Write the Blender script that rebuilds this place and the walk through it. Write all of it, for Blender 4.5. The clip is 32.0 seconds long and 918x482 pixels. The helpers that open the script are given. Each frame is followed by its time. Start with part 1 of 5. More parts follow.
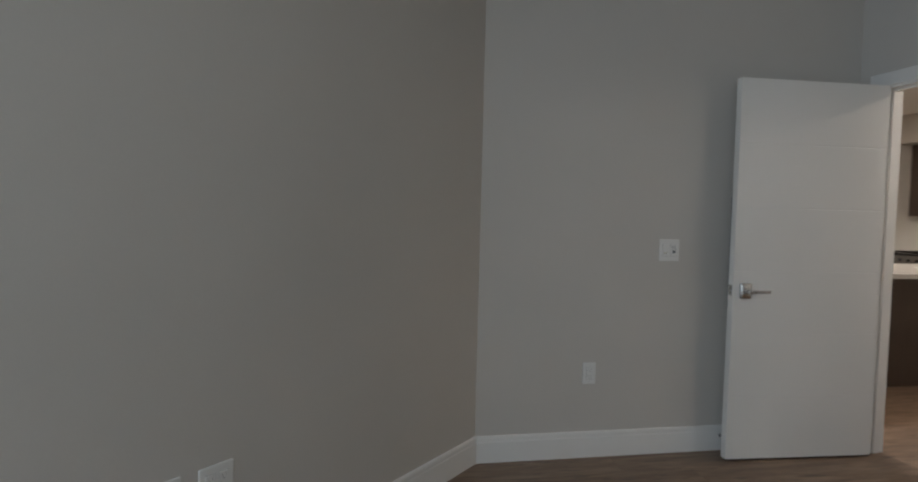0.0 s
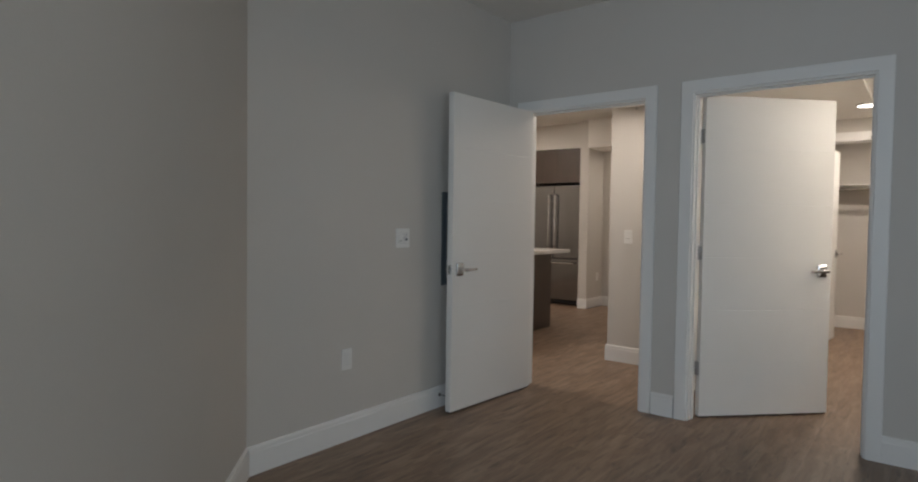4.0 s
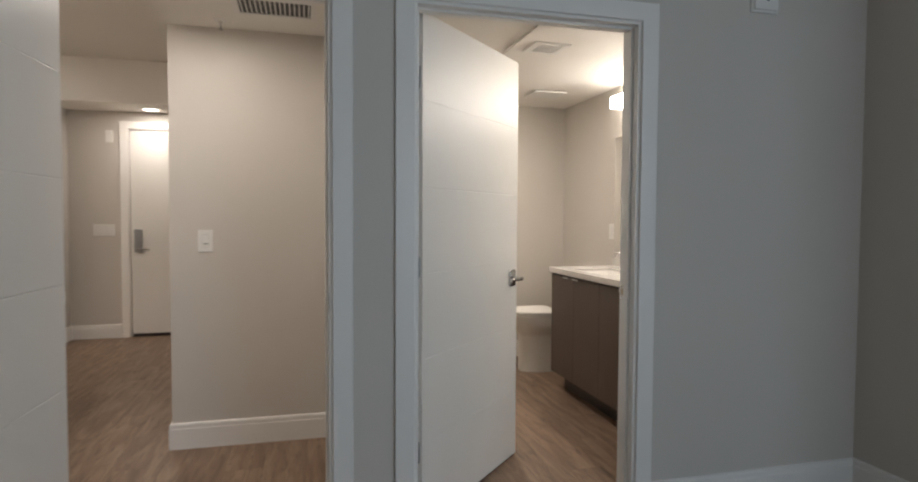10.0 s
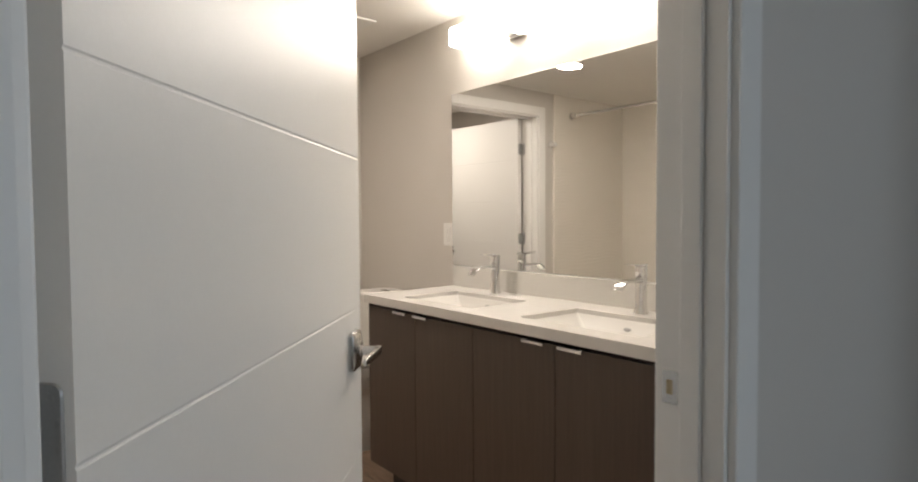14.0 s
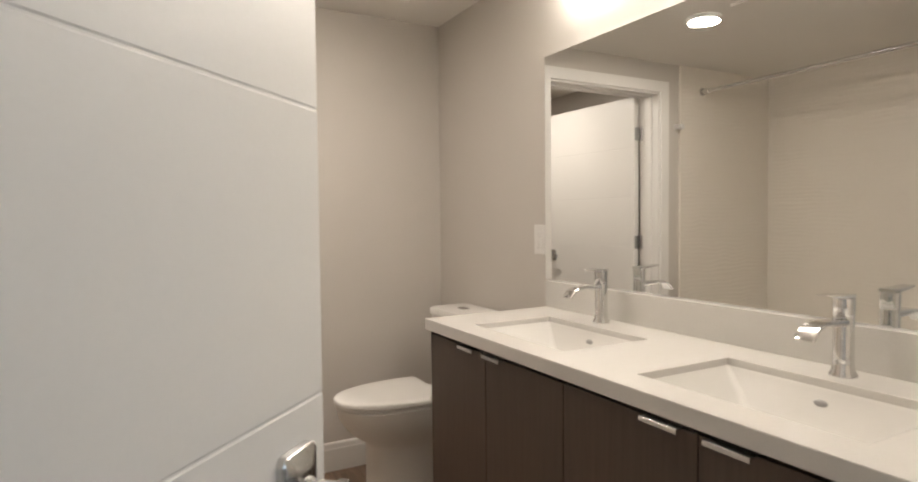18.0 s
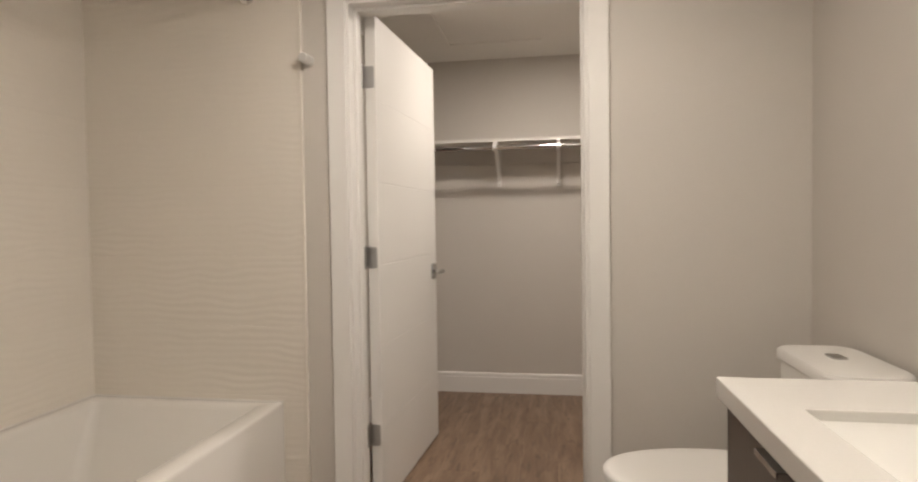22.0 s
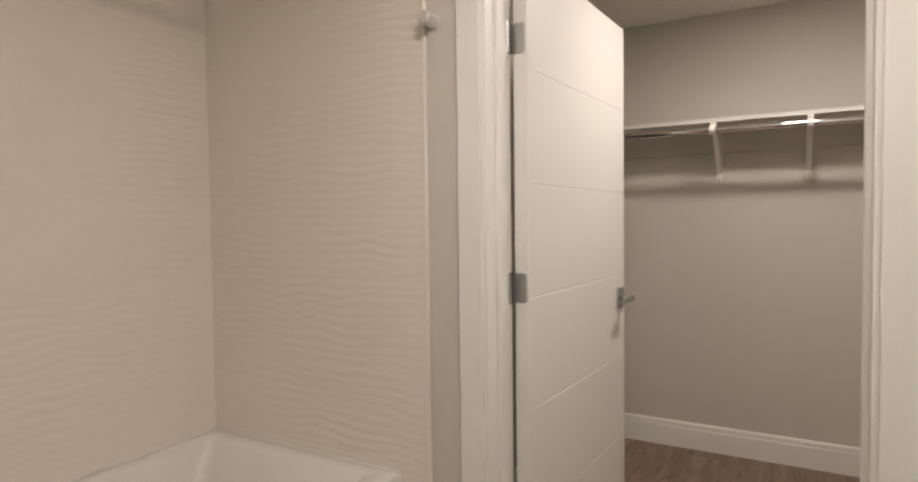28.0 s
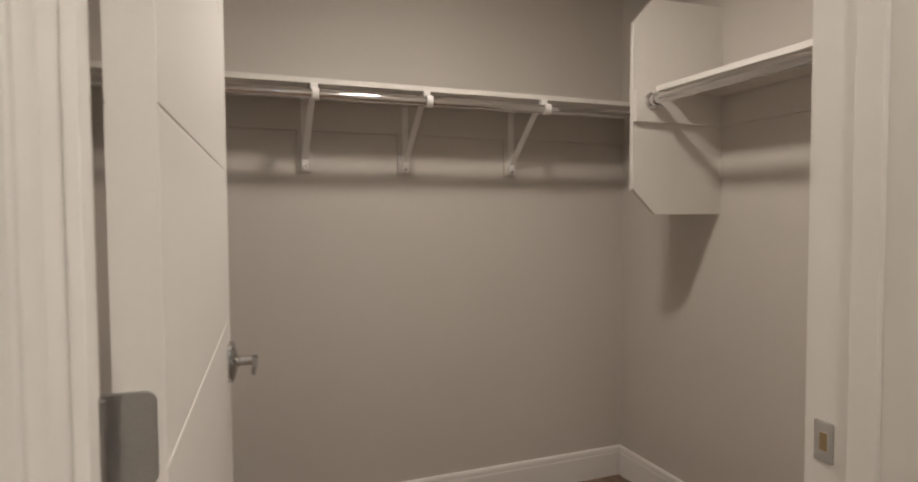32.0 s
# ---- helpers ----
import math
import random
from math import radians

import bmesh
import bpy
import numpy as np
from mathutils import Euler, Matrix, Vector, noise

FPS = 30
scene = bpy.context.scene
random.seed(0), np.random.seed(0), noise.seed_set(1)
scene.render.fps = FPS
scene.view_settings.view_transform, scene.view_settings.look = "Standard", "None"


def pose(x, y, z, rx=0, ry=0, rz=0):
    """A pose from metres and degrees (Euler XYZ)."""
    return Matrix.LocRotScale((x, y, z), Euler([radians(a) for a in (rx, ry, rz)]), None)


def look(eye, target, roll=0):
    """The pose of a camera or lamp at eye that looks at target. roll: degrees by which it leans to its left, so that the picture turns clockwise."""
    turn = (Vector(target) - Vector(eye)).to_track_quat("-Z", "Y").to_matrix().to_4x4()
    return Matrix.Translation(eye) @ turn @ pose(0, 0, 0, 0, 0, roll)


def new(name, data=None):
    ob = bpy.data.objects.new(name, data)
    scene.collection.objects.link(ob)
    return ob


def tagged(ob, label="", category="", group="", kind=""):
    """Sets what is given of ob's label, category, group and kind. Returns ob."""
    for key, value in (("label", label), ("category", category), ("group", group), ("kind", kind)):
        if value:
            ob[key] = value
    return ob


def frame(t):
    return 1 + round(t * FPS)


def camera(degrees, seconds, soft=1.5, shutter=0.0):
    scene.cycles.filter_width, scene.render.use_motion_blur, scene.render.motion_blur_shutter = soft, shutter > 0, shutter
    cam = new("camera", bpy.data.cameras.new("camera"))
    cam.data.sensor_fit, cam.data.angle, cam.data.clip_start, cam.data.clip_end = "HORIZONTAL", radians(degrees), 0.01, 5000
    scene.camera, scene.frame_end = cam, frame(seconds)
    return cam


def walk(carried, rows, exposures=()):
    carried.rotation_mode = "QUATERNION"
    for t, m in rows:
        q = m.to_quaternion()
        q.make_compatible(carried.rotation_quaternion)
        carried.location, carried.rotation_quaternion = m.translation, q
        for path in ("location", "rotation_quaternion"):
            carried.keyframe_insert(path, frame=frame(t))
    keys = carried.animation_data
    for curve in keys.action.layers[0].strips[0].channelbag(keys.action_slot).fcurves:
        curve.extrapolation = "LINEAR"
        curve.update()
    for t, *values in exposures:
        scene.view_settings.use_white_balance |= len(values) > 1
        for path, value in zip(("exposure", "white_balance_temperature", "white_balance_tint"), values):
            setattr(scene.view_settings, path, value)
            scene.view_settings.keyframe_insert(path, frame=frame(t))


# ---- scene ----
cam = camera(75.2, 32.0, 2.0, 0.5)
PATH = [
    (0, (-0.124, -0.001, 1.296), (0.253, 1.961, 1.201), 1.4),
    (0.5, (-0.349, 0.057, 1.262), (0.238, 1.968, 1.181), 1.3),
    (1, (-0.572, 0.082, 1.238), (0.217, 1.918, 1.171), 1.3),
    (1.5, (-0.765, 0.156, 1.258), (0.223, 1.893, 1.188), 1.4),
    (2, (-0.91, 0.197, 1.252), (0.23, 1.839, 1.183), 1.3),
    (2.5, (-1.022, 0.213, 1.246), (0.248, 1.757, 1.181), 1.2),
    (3, (-1.05, 0.241, 1.243), (0.326, 1.691, 1.174), 1.0),
    (3.5, (-1.043, 0.324, 1.227), (0.435, 1.669, 1.16), 0.9),
    (5.5, (-0.923, 0.979, 1.226), (0.878, 1.847, 1.154), 0.7),
    (6, (-0.847, 1.133, 1.22), (1.012, 1.868, 1.148), 0.7),
    (6.5, (-0.76, 1.29, 1.225), (1.151, 1.874, 1.152), 0.5),
    (7, (-0.647, 1.459, 1.224), (1.306, 1.884, 1.149), 0.6),
    (7.5, (-0.505, 1.62, 1.223), (1.476, 1.888, 1.148), 0.5),
    (8, (-0.318, 1.767, 1.237), (1.676, 1.884, 1.152), 0.4),
    (8.5, (-0.129, 1.884, 1.237), (1.869, 1.854, 1.153), 0.4),
    (9, (0.091, 1.961, 1.243), (2.08, 1.766, 1.16), 0.5),
    (9.5, (0.332, 1.988, 1.241), (2.297, 1.625, 1.158), 0.5),
    (10, (0.585, 2.006, 1.244), (2.519, 1.503, 1.165), 0.3),
    (10.5, (0.835, 2.015, 1.233), (2.739, 1.408, 1.151), 0.3),
    (11, (1.065, 1.987, 1.247), (2.933, 1.278, 1.161), 0.2),
    (11.5, (1.305, 1.948, 1.223), (3.121, 1.114, 1.151), -0.0),
    (12, (1.533, 1.893, 1.227), (3.292, 0.95, 1.153), 0.1),
    (12.5, (1.756, 1.833, 1.232), (3.458, 0.784, 1.156), 0.2),
    (13, (1.948, 1.742, 1.231), (3.579, 0.587, 1.155), 0.1),
    (13.5, (2.138, 1.658, 1.223), (3.704, 0.416, 1.15), -0.2),
    (15.5, (2.602, 1.555, 1.233), (4.142, 0.281, 1.155), -0.5),
    (16, (2.648, 1.476, 1.239), (4.241, 0.268, 1.161), -0.4),
    (16.5, (2.647, 1.41, 1.25), (4.324, 0.324, 1.167), -0.6),
    (17, (2.672, 1.318, 1.234), (4.396, 0.307, 1.159), -0.5),
    (17.5, (2.72, 1.238, 1.235), (4.455, 0.246, 1.156), -0.5),
    (18, (2.791, 1.13, 1.231), (4.549, 0.18, 1.154), -0.6),
    (18.5, (2.864, 1.04, 1.234), (4.657, 0.157, 1.156), -0.7),
    (19, (2.954, 0.936, 1.229), (4.797, 0.162, 1.153), -0.9),
    (19.5, (3.022, 0.864, 1.227), (4.926, 0.254, 1.154), -0.9),
    (20, (3.129, 0.818, 1.212), (5.075, 0.361, 1.144), -0.7),
    (20.5, (3.247, 0.741, 1.2), (5.224, 0.444, 1.131), -0.8),
    (21, (3.347, 0.682, 1.196), (5.342, 0.559, 1.129), -0.9),
    (21.5, (3.408, 0.614, 1.196), (5.404, 0.724, 1.13), -0.9),
    (22, (3.441, 0.562, 1.191), (5.413, 0.886, 1.13), -0.8),
    (22.5, (3.447, 0.515, 1.175), (5.383, 1.013, 1.117), -0.8),
    (23, (3.446, 0.482, 1.181), (5.336, 1.135, 1.124), -0.7),
    (23.5, (3.455, 0.462, 1.188), (5.288, 1.26, 1.129), -0.7),
    (24, (3.48, 0.452, 1.196), (5.251, 1.38, 1.136), -0.8),
    (24.5, (3.542, 0.473, 1.201), (5.259, 1.496, 1.14), -0.7),
    (25, (3.611, 0.483, 1.219), (5.286, 1.574, 1.157), -0.8),
    (25.5, (3.688, 0.479, 1.227), (5.324, 1.627, 1.164), -0.8),
    (27.5, (4.074, 0.536, 1.25), (5.738, 1.642, 1.172), -0.5),
    (28, (4.169, 0.595, 1.26), (5.907, 1.581, 1.187), -0.7),
    (28.5, (4.283, 0.708, 1.246), (6.109, 1.52, 1.167), -0.8),
    (29, (4.398, 0.832, 1.226), (6.3, 1.445, 1.147), -0.8),
    (29.5, (4.535, 0.941, 1.226), (6.489, 1.358, 1.148), -0.6),
    (30, (4.643, 1.07, 1.232), (6.634, 1.246, 1.149), -0.9),
    (30.5, (4.728, 1.166, 1.254), (6.723, 1.067, 1.158), -0.5),
    (31, (4.88, 1.203, 1.26), (6.844, 0.839, 1.169), -0.5),
    (31.5, (5.056, 1.218, 1.261), (6.971, 0.647, 1.171), -0.4),
    (32, (5.183, 1.224, 1.258), (7.048, 0.505, 1.172), -0.3),
]
walk(cam, [(t, look(eye, target, roll)) for t, eye, target, roll in PATH], [(0, 0.0, 6500, 10), (3.5, 0.02, 6500, 10), (6, 0.0, 6800, 10), (7, 0.0, 6800, 10), (9, 0.11, 6600, 10), (10.5, 0.13, 6500, 10), (13, 0.09, 6500, 10), (16, 0.06, 6500, 10), (20, -0.07, 6500, 10), (25, -0.06, 6500, 10), (29, -0.19, 6450, 10), (32, -0.31, 6450, 10)])

# ---- world and large lights ----
world = bpy.data.worlds.new("world")
world.use_nodes = True
scene.world = world
sky = world.node_tree.nodes.new("ShaderNodeTexSky")
sky.sky_type = "NISHITA"
sky.sun_disc = False
sky.sun_elevation = radians(35)
sky.sun_rotation = radians(120)
world.node_tree.links.new(sky.outputs[0], world.node_tree.nodes["Background"].inputs[0])
world.node_tree.nodes["Background"].inputs[1].default_value = 0.10
sun = new("sun", bpy.data.lights.new("sun", "SUN"))
sun.data.energy, sun.data.angle, sun.data.color = 1.2, radians(10), (1.0, 0.95, 0.88)
sun.matrix_world = look((20, -8, 18), (0, 0, 0))

NEUTRAL = (1.0, 0.89, 0.80)
DAY = (0.76, 0.89, 1.0)
DAY_WEST = (0.66, 0.82, 1.0)


def area(name, eye, target, w, h, watts, color, shape="RECTANGLE"):
    lamp = bpy.data.lights.new(name, "AREA")
    lamp.shape, lamp.size, lamp.energy, lamp.color = shape, w, watts, color
    if shape in ("RECTANGLE", "ELLIPSE"):
        lamp.size_y = h
    ob = new(name, lamp)
    ob.matrix_world = look(eye, target)
    return ob


# added daylight behind the camera; the south one is placed to balance the walls
area("unseen_south_window_daylight", (-0.85, -1.66, 1.45), (-0.4, 2, 1.35), 1.5, 1.5, 13, DAY)
area("west_window_daylight", (-2.95, -0.55, 1.55), (2, -0.2, 1.95), 1.7, 1.5, 51, DAY_WEST)
area("vanity_bar_glow", (4.22, -0.19, 1.995), (4.22, 1.3, 0.6), 0.62, 0.08, 2.8, NEUTRAL)
area("vanity_bar_glow", (3.45, -0.19, 1.995), (3.45, 1.3, 0.6), 0.62, 0.08, 2.8, NEUTRAL)
area("bath_disc_glow", (4.893, 0.869, 2.212), (4.893, 0.869, 0), 0.15, 0.15, 11, NEUTRAL, "DISK")
area("closet_disc_glow", (6.455, 0.595, 2.292), (6.455, 0.595, 0), 0.19, 0.19, 17, NEUTRAL, "DISK")
area("entry_disc_glow", (7.03, 3.45, 2.275), (7.03, 3.45, 0), 0.15, 0.15, 5.2, NEUTRAL, "DISK")
# the last three are added fill, spread to light the hall wall softly
for lx, ly, lw in ((5.90, 5.05, 11), (4.4, 5.2, 10), (3.1, 3.9, 8), (3.1, 4.75, 9), (3.3, 5.8, 10)):
    area("kitchen_disc_and_fill_glow", (lx, ly, 2.665), (lx, ly, 0), 0.15, 0.15, lw, NEUTRAL, "DISK")
area("hall_disc_glow", (3.42, 2.50, 2.222), (3.42, 2.50, 0), 0.15, 0.15, 11, NEUTRAL, "DISK")
area("under_cabinet_glow", (7.30, 5.8, 1.383), (7.42, 5.8, 0.9), 0.06, 1.1, 9, (1.0, 0.92, 0.81))

# ---- materials ----


def material(name, color, rough=0.5, metal=0.0, grain=0.0, scale=40.0, bump=0.0, stain=0.04, stretch=(1, 1, 1), coat=0.0, spec=0.5):
    """A surface with variation at two scales and a fine relief."""
    m = bpy.data.materials.new(name)
    m.use_nodes = True
    nt = m.node_tree
    b = nt.nodes["Principled BSDF"]
    b.inputs["Roughness"].default_value = rough
    b.inputs["Metallic"].default_value = metal
    b.inputs["Specular IOR Level"].default_value = spec
    b.inputs["Coat Weight"].default_value = coat
    co = nt.nodes.new("ShaderNodeTexCoord")
    mp = nt.nodes.new("ShaderNodeMapping")
    mp.inputs["Scale"].default_value = stretch
    nt.links.new(co.outputs["Object"], mp.inputs[0])
    fine = nt.nodes.new("ShaderNodeTexNoise")
    fine.inputs["Scale"].default_value, fine.inputs["Detail"].default_value = scale, 6
    nt.links.new(mp.outputs[0], fine.inputs["Vector"])
    wide = nt.nodes.new("ShaderNodeTexNoise")
    wide.inputs["Scale"].default_value, wide.inputs["Detail"].default_value = 1.7, 3
    nt.links.new(mp.outputs[0], wide.inputs["Vector"])
    mix = nt.nodes.new("ShaderNodeMix")
    mix.data_type, mix.blend_type = "RGBA", "MULTIPLY"
    mix.inputs[0].default_value = 1.0
    ramp = nt.nodes.new("ShaderNodeValToRGB")
    lo = 1 - 2 * grain
    ramp.color_ramp.elements[0].position, ramp.color_ramp.elements[1].position = 0.3, 0.7
    ramp.color_ramp.elements[0].color = (color[0] * lo, color[1] * lo, color[2] * lo, 1)
    ramp.color_ramp.elements[1].color = (*color, 1)
    nt.links.new(fine.outputs[0], ramp.inputs[0])
    r2 = nt.nodes.new("ShaderNodeValToRGB")
    r2.color_ramp.interpolation = "EASE"
    r2.color_ramp.elements[0].position, r2.color_ramp.elements[1].position = 0.2, 0.8
    r2.color_ramp.elements[0].color = (1 - stain, 1 - stain, 1 - stain * 1.1, 1)
    r2.color_ramp.elements[1].color = (1, 1, 1, 1)
    nt.links.new(wide.outputs[0], r2.inputs[0])
    nt.links.new(ramp.outputs[0], mix.inputs[6])
    nt.links.new(r2.outputs[0], mix.inputs[7])
    nt.links.new(mix.outputs[2], b.inputs["Base Color"])
    if bump:
        bp = nt.nodes.new("ShaderNodeBump")
        bp.inputs["Strength"].default_value, bp.inputs["Distance"].default_value = bump, 0.002
        nt.links.new(fine.outputs[0], bp.inputs["Height"])
        nt.links.new(bp.outputs[0], b.inputs["Normal"])
    rr = nt.nodes.new("ShaderNodeMapRange")
    rr.inputs[3].default_value, rr.inputs[4].default_value = max(rough - 0.05, 0.02), rough + 0.06
    nt.links.new(wide.outputs[0], rr.inputs[0])
    nt.links.new(rr.outputs[0], b.inputs["Roughness"])
    return m


def glow(name, color, strength):
    m = bpy.data.materials.new(name)
    m.use_nodes = True
    b = m.node_tree.nodes["Principled BSDF"]
    b.inputs["Base Color"].default_value = (0.8, 0.8, 0.8, 1)
    b.inputs["Emission Color"].default_value = (*color, 1)
    b.inputs["Emission Strength"].default_value = strength
    return m


def wood_floor():
    """Wood-look vinyl plank: long grain, darker streaks and a tone of its own for each plank."""
    m = bpy.data.materials.new("vinyl_plank")
    m.use_nodes = True
    nt = m.node_tree
    b = nt.nodes["Principled BSDF"]
    b.inputs["Specular IOR Level"].default_value = 0.4
    co = nt.nodes.new("ShaderNodeTexCoord")
    info = nt.nodes.new("ShaderNodeObjectInfo")
    shift = nt.nodes.new("ShaderNodeVectorMath")
    shift.operation = "SCALE"
    nt.links.new(info.outputs["Location"], shift.inputs[0])
    shift.inputs["Scale"].default_value = 3.7
    add = nt.nodes.new("ShaderNodeVectorMath")
    nt.links.new(co.outputs["Object"], add.inputs[0])
    nt.links.new(shift.outputs[0], add.inputs[1])

    def streaks(sx, sy, detail, a, bb):
        mp = nt.nodes.new("ShaderNodeMapping")
        mp.inputs["Scale"].default_value = (sx, sy, 1)
        nt.links.new(add.outputs[0], mp.inputs[0])
        n = nt.nodes.new("ShaderNodeTexNoise")
        n.inputs["Scale"].default_value, n.inputs["Detail"].default_value, n.inputs["Distortion"].default_value = 1.0, detail, 0.6
        nt.links.new(mp.outputs[0], n.inputs["Vector"])
        r = nt.nodes.new("ShaderNodeMapRange")
        r.inputs[1].default_value, r.inputs[2].default_value = a, bb
        nt.links.new(n.outputs[0], r.inputs[0])
        return r

    broad, fine, spots = streaks(3.2, 20, 4, 0.3, 0.72), streaks(9, 120, 5, 0.3, 0.75), streaks(7.5, 34, 2, 0.56, 0.74)
    mixv = nt.nodes.new("ShaderNodeMath")
    mixv.operation = "MULTIPLY_ADD"
    nt.links.new(fine.outputs[0], mixv.inputs[0])
    mixv.inputs[1].default_value = 0.30
    nt.links.new(broad.outputs[0], mixv.inputs[2])
    ramp = nt.nodes.new("ShaderNodeValToRGB")
    e = ramp.color_ramp.elements
    e[0].position, e[0].color = 0.1, (0.150, 0.098, 0.066, 1)
    e[1].position, e[1].color = 1.15, (0.285, 0.198, 0.136, 1)
    mid = e.new(0.55)
    mid.color = (0.208, 0.138, 0.093, 1)
    nt.links.new(mixv.outputs[0], ramp.inputs[0])
    tone = nt.nodes.new("ShaderNodeMapRange")
    tone.inputs[3].default_value, tone.inputs[4].default_value = 0.93, 1.06
    nt.links.new(info.outputs["Random"], tone.inputs[0])
    mul = nt.nodes.new("ShaderNodeVectorMath")
    mul.operation = "SCALE"
    nt.links.new(ramp.outputs[0], mul.inputs[0])
    nt.links.new(tone.outputs[0], mul.inputs["Scale"])
    dark = nt.nodes.new("ShaderNodeMath")
    dark.operation = "MULTIPLY_ADD"
    nt.links.new(spots.outputs[0], dark.inputs[0])
    dark.inputs[1].default_value, dark.inputs[2].default_value = -0.38, 1.0
    worn = nt.nodes.new("ShaderNodeVectorMath")
    worn.operation = "SCALE"
    nt.links.new(mul.outputs[0], worn.inputs[0])
    nt.links.new(dark.outputs[0], worn.inputs["Scale"])
    nt.links.new(worn.outputs[0], b.inputs["Base Color"])
    rg = nt.nodes.new("ShaderNodeMapRange")
    rg.inputs[3].default_value, rg.inputs[4].default_value = 0.34, 0.50
    nt.links.new(fine.outputs[0], rg.inputs[0])
    nt.links.new(rg.outputs[0], b.inputs["Roughness"])
    bp = nt.nodes.new("ShaderNodeBump")
    bp.inputs["Strength"].default_value, bp.inputs["Distance"].default_value = 0.25, 0.001
    nt.links.new(fine.outputs[0], bp.inputs["Height"])
    nt.links.new(bp.outputs[0], b.inputs["Normal"])
    return m


PAINT = material("wall_paint", (0.61, 0.572, 0.522), 0.62, grain=0.010, scale=150, bump=0.16, stain=0.03)
CEIL = material("ceiling_paint", (0.84, 0.81, 0.76), 0.75, grain=0.012, scale=220, bump=0.18, stain=0.03)
TRIM = material("trim_paint", (0.82, 0.80, 0.765), 0.36, grain=0.006, scale=90, stain=0.03)
DOOR = material("door_paint", (0.79, 0.77, 0.73), 0.38, grain=0.008, scale=180, bump=0.04, stain=0.03)
PLANK = wood_floor()
SUBFLOOR = material("underlay", (0.05, 0.035, 0.025), 0.9)
DARKWOOD = material("dark_laminate", (0.090, 0.062, 0.046), 0.42, grain=0.10, scale=6, bump=0.05, stain=0.10, stretch=(14, 14, 0.7))
DARKEDGE = material("dark_edge", (0.03, 0.022, 0.018), 0.6)
QUARTZ = material("white_quartz", (0.68, 0.66, 0.62), 0.25, grain=0.02, scale=320, stain=0.012)
CERAMIC = material("white_ceramic", (0.71, 0.69, 0.65), 0.34, grain=0.0, scale=4, stain=0.015, coat=0.0)
ACRYLIC = material("tub_acrylic", (0.78, 0.755, 0.71), 0.24, grain=0.0, scale=4, stain=0.02, coat=0.0)
TILE = material("glazed_wave_tile", (0.80, 0.75, 0.675), 0.34, grain=0.008, scale=60, stain=0.03, coat=0.15)
GROUT = material("pale_grout", (0.77, 0.725, 0.65), 0.7, grain=0.05, scale=300)
CHROME = material("chrome", (0.78, 0.78, 0.78), 0.065, metal=1.0, stain=0.03)
SATIN = material("light_satin_metal", (0.74, 0.73, 0.71), 0.45, metal=0.55, stain=0.03)
# lighter copy of the fridge steel, the handles' highlights put into its colour
HANDLESTEEL = material("highlight_steel", (0.66, 0.65, 0.64), 0.20, metal=1.0, grain=0.015, scale=60, stain=0.03)
# nickel darkened to carry the shade on the hinge knuckles
HINGE = material("shade_toned_nickel", (0.50, 0.495, 0.49), 0.30, metal=1.0, grain=0.04, scale=300, stain=0.10)
NICKEL = material("satin_nickel", (0.60, 0.595, 0.585), 0.24, metal=1.0, grain=0.03, scale=300, stain=0.06)
STEEL = material("brushed_steel", (0.25, 0.247, 0.245), 0.16, metal=1.0, grain=0.015, scale=60, stain=0.03, stretch=(6, 6, 0.25))
BLACK = material("black_plastic", (0.018, 0.018, 0.018), 0.45)
SLOT = material("socket_slot", (0.20, 0.19, 0.18), 0.6)
# white plastic greyed for the shade in the gap round rockers and sockets
SEAM = material("shaded_plastic", (0.42, 0.41, 0.39), 0.5, stain=0.02)
RUBBER = material("dark_rubber", (0.025, 0.023, 0.022), 0.8)
PLASTIC = material("white_plastic", (0.78, 0.765, 0.73), 0.30, stain=0.02)
LOCKSTEEL = material("brushed_lock_metal", (0.36, 0.37, 0.38), 0.30, metal=1.0, grain=0.03, scale=200, stain=0.06)
GREYBOX = material("grey_enamel", (0.115, 0.135, 0.150), 0.45, grain=0.05, scale=120, stain=0.05)
MELAMINE = material("white_melamine", (0.73, 0.70, 0.65), 0.40, grain=0.015, scale=120, stain=0.03)
WHITEMETAL = material("white_powder_coat", (0.78, 0.76, 0.73), 0.38, stain=0.02)
BRASS = material("worn_brass", (0.42, 0.33, 0.20), 0.4, metal=1.0)
LAMP = glow("lamp_diffuser", (1.0, 0.93, 0.84), 12.5)
DISC = glow("disc_diffuser", (1.0, 0.93, 0.84), 9.0)
BULB = glow("bulb_glow", (1.0, 0.90, 0.76), 9.0)

MIRROR = bpy.data.materials.new("mirror_glass")
MIRROR.use_nodes = True
_b = MIRROR.node_tree.nodes["Principled BSDF"]
_b.inputs["Base Color"].default_value = (0.86, 0.87, 0.855, 1)
_b.inputs["Metallic"].default_value, _b.inputs["Roughness"].default_value = 1.0, 0.012
GLASS = bpy.data.materials.new("clear_glass")
GLASS.use_nodes = True
_b = GLASS.node_tree.nodes["Principled BSDF"]
_b.inputs["Transmission Weight"].default_value, _b.inputs["Roughness"].default_value, _b.inputs["IOR"].default_value = 1.0, 0.02, 1.45

GLOBE_GLASS = bpy.data.materials.new("seeded_glass")
GLOBE_GLASS.use_nodes = True
_b = GLOBE_GLASS.node_tree.nodes["Principled BSDF"]
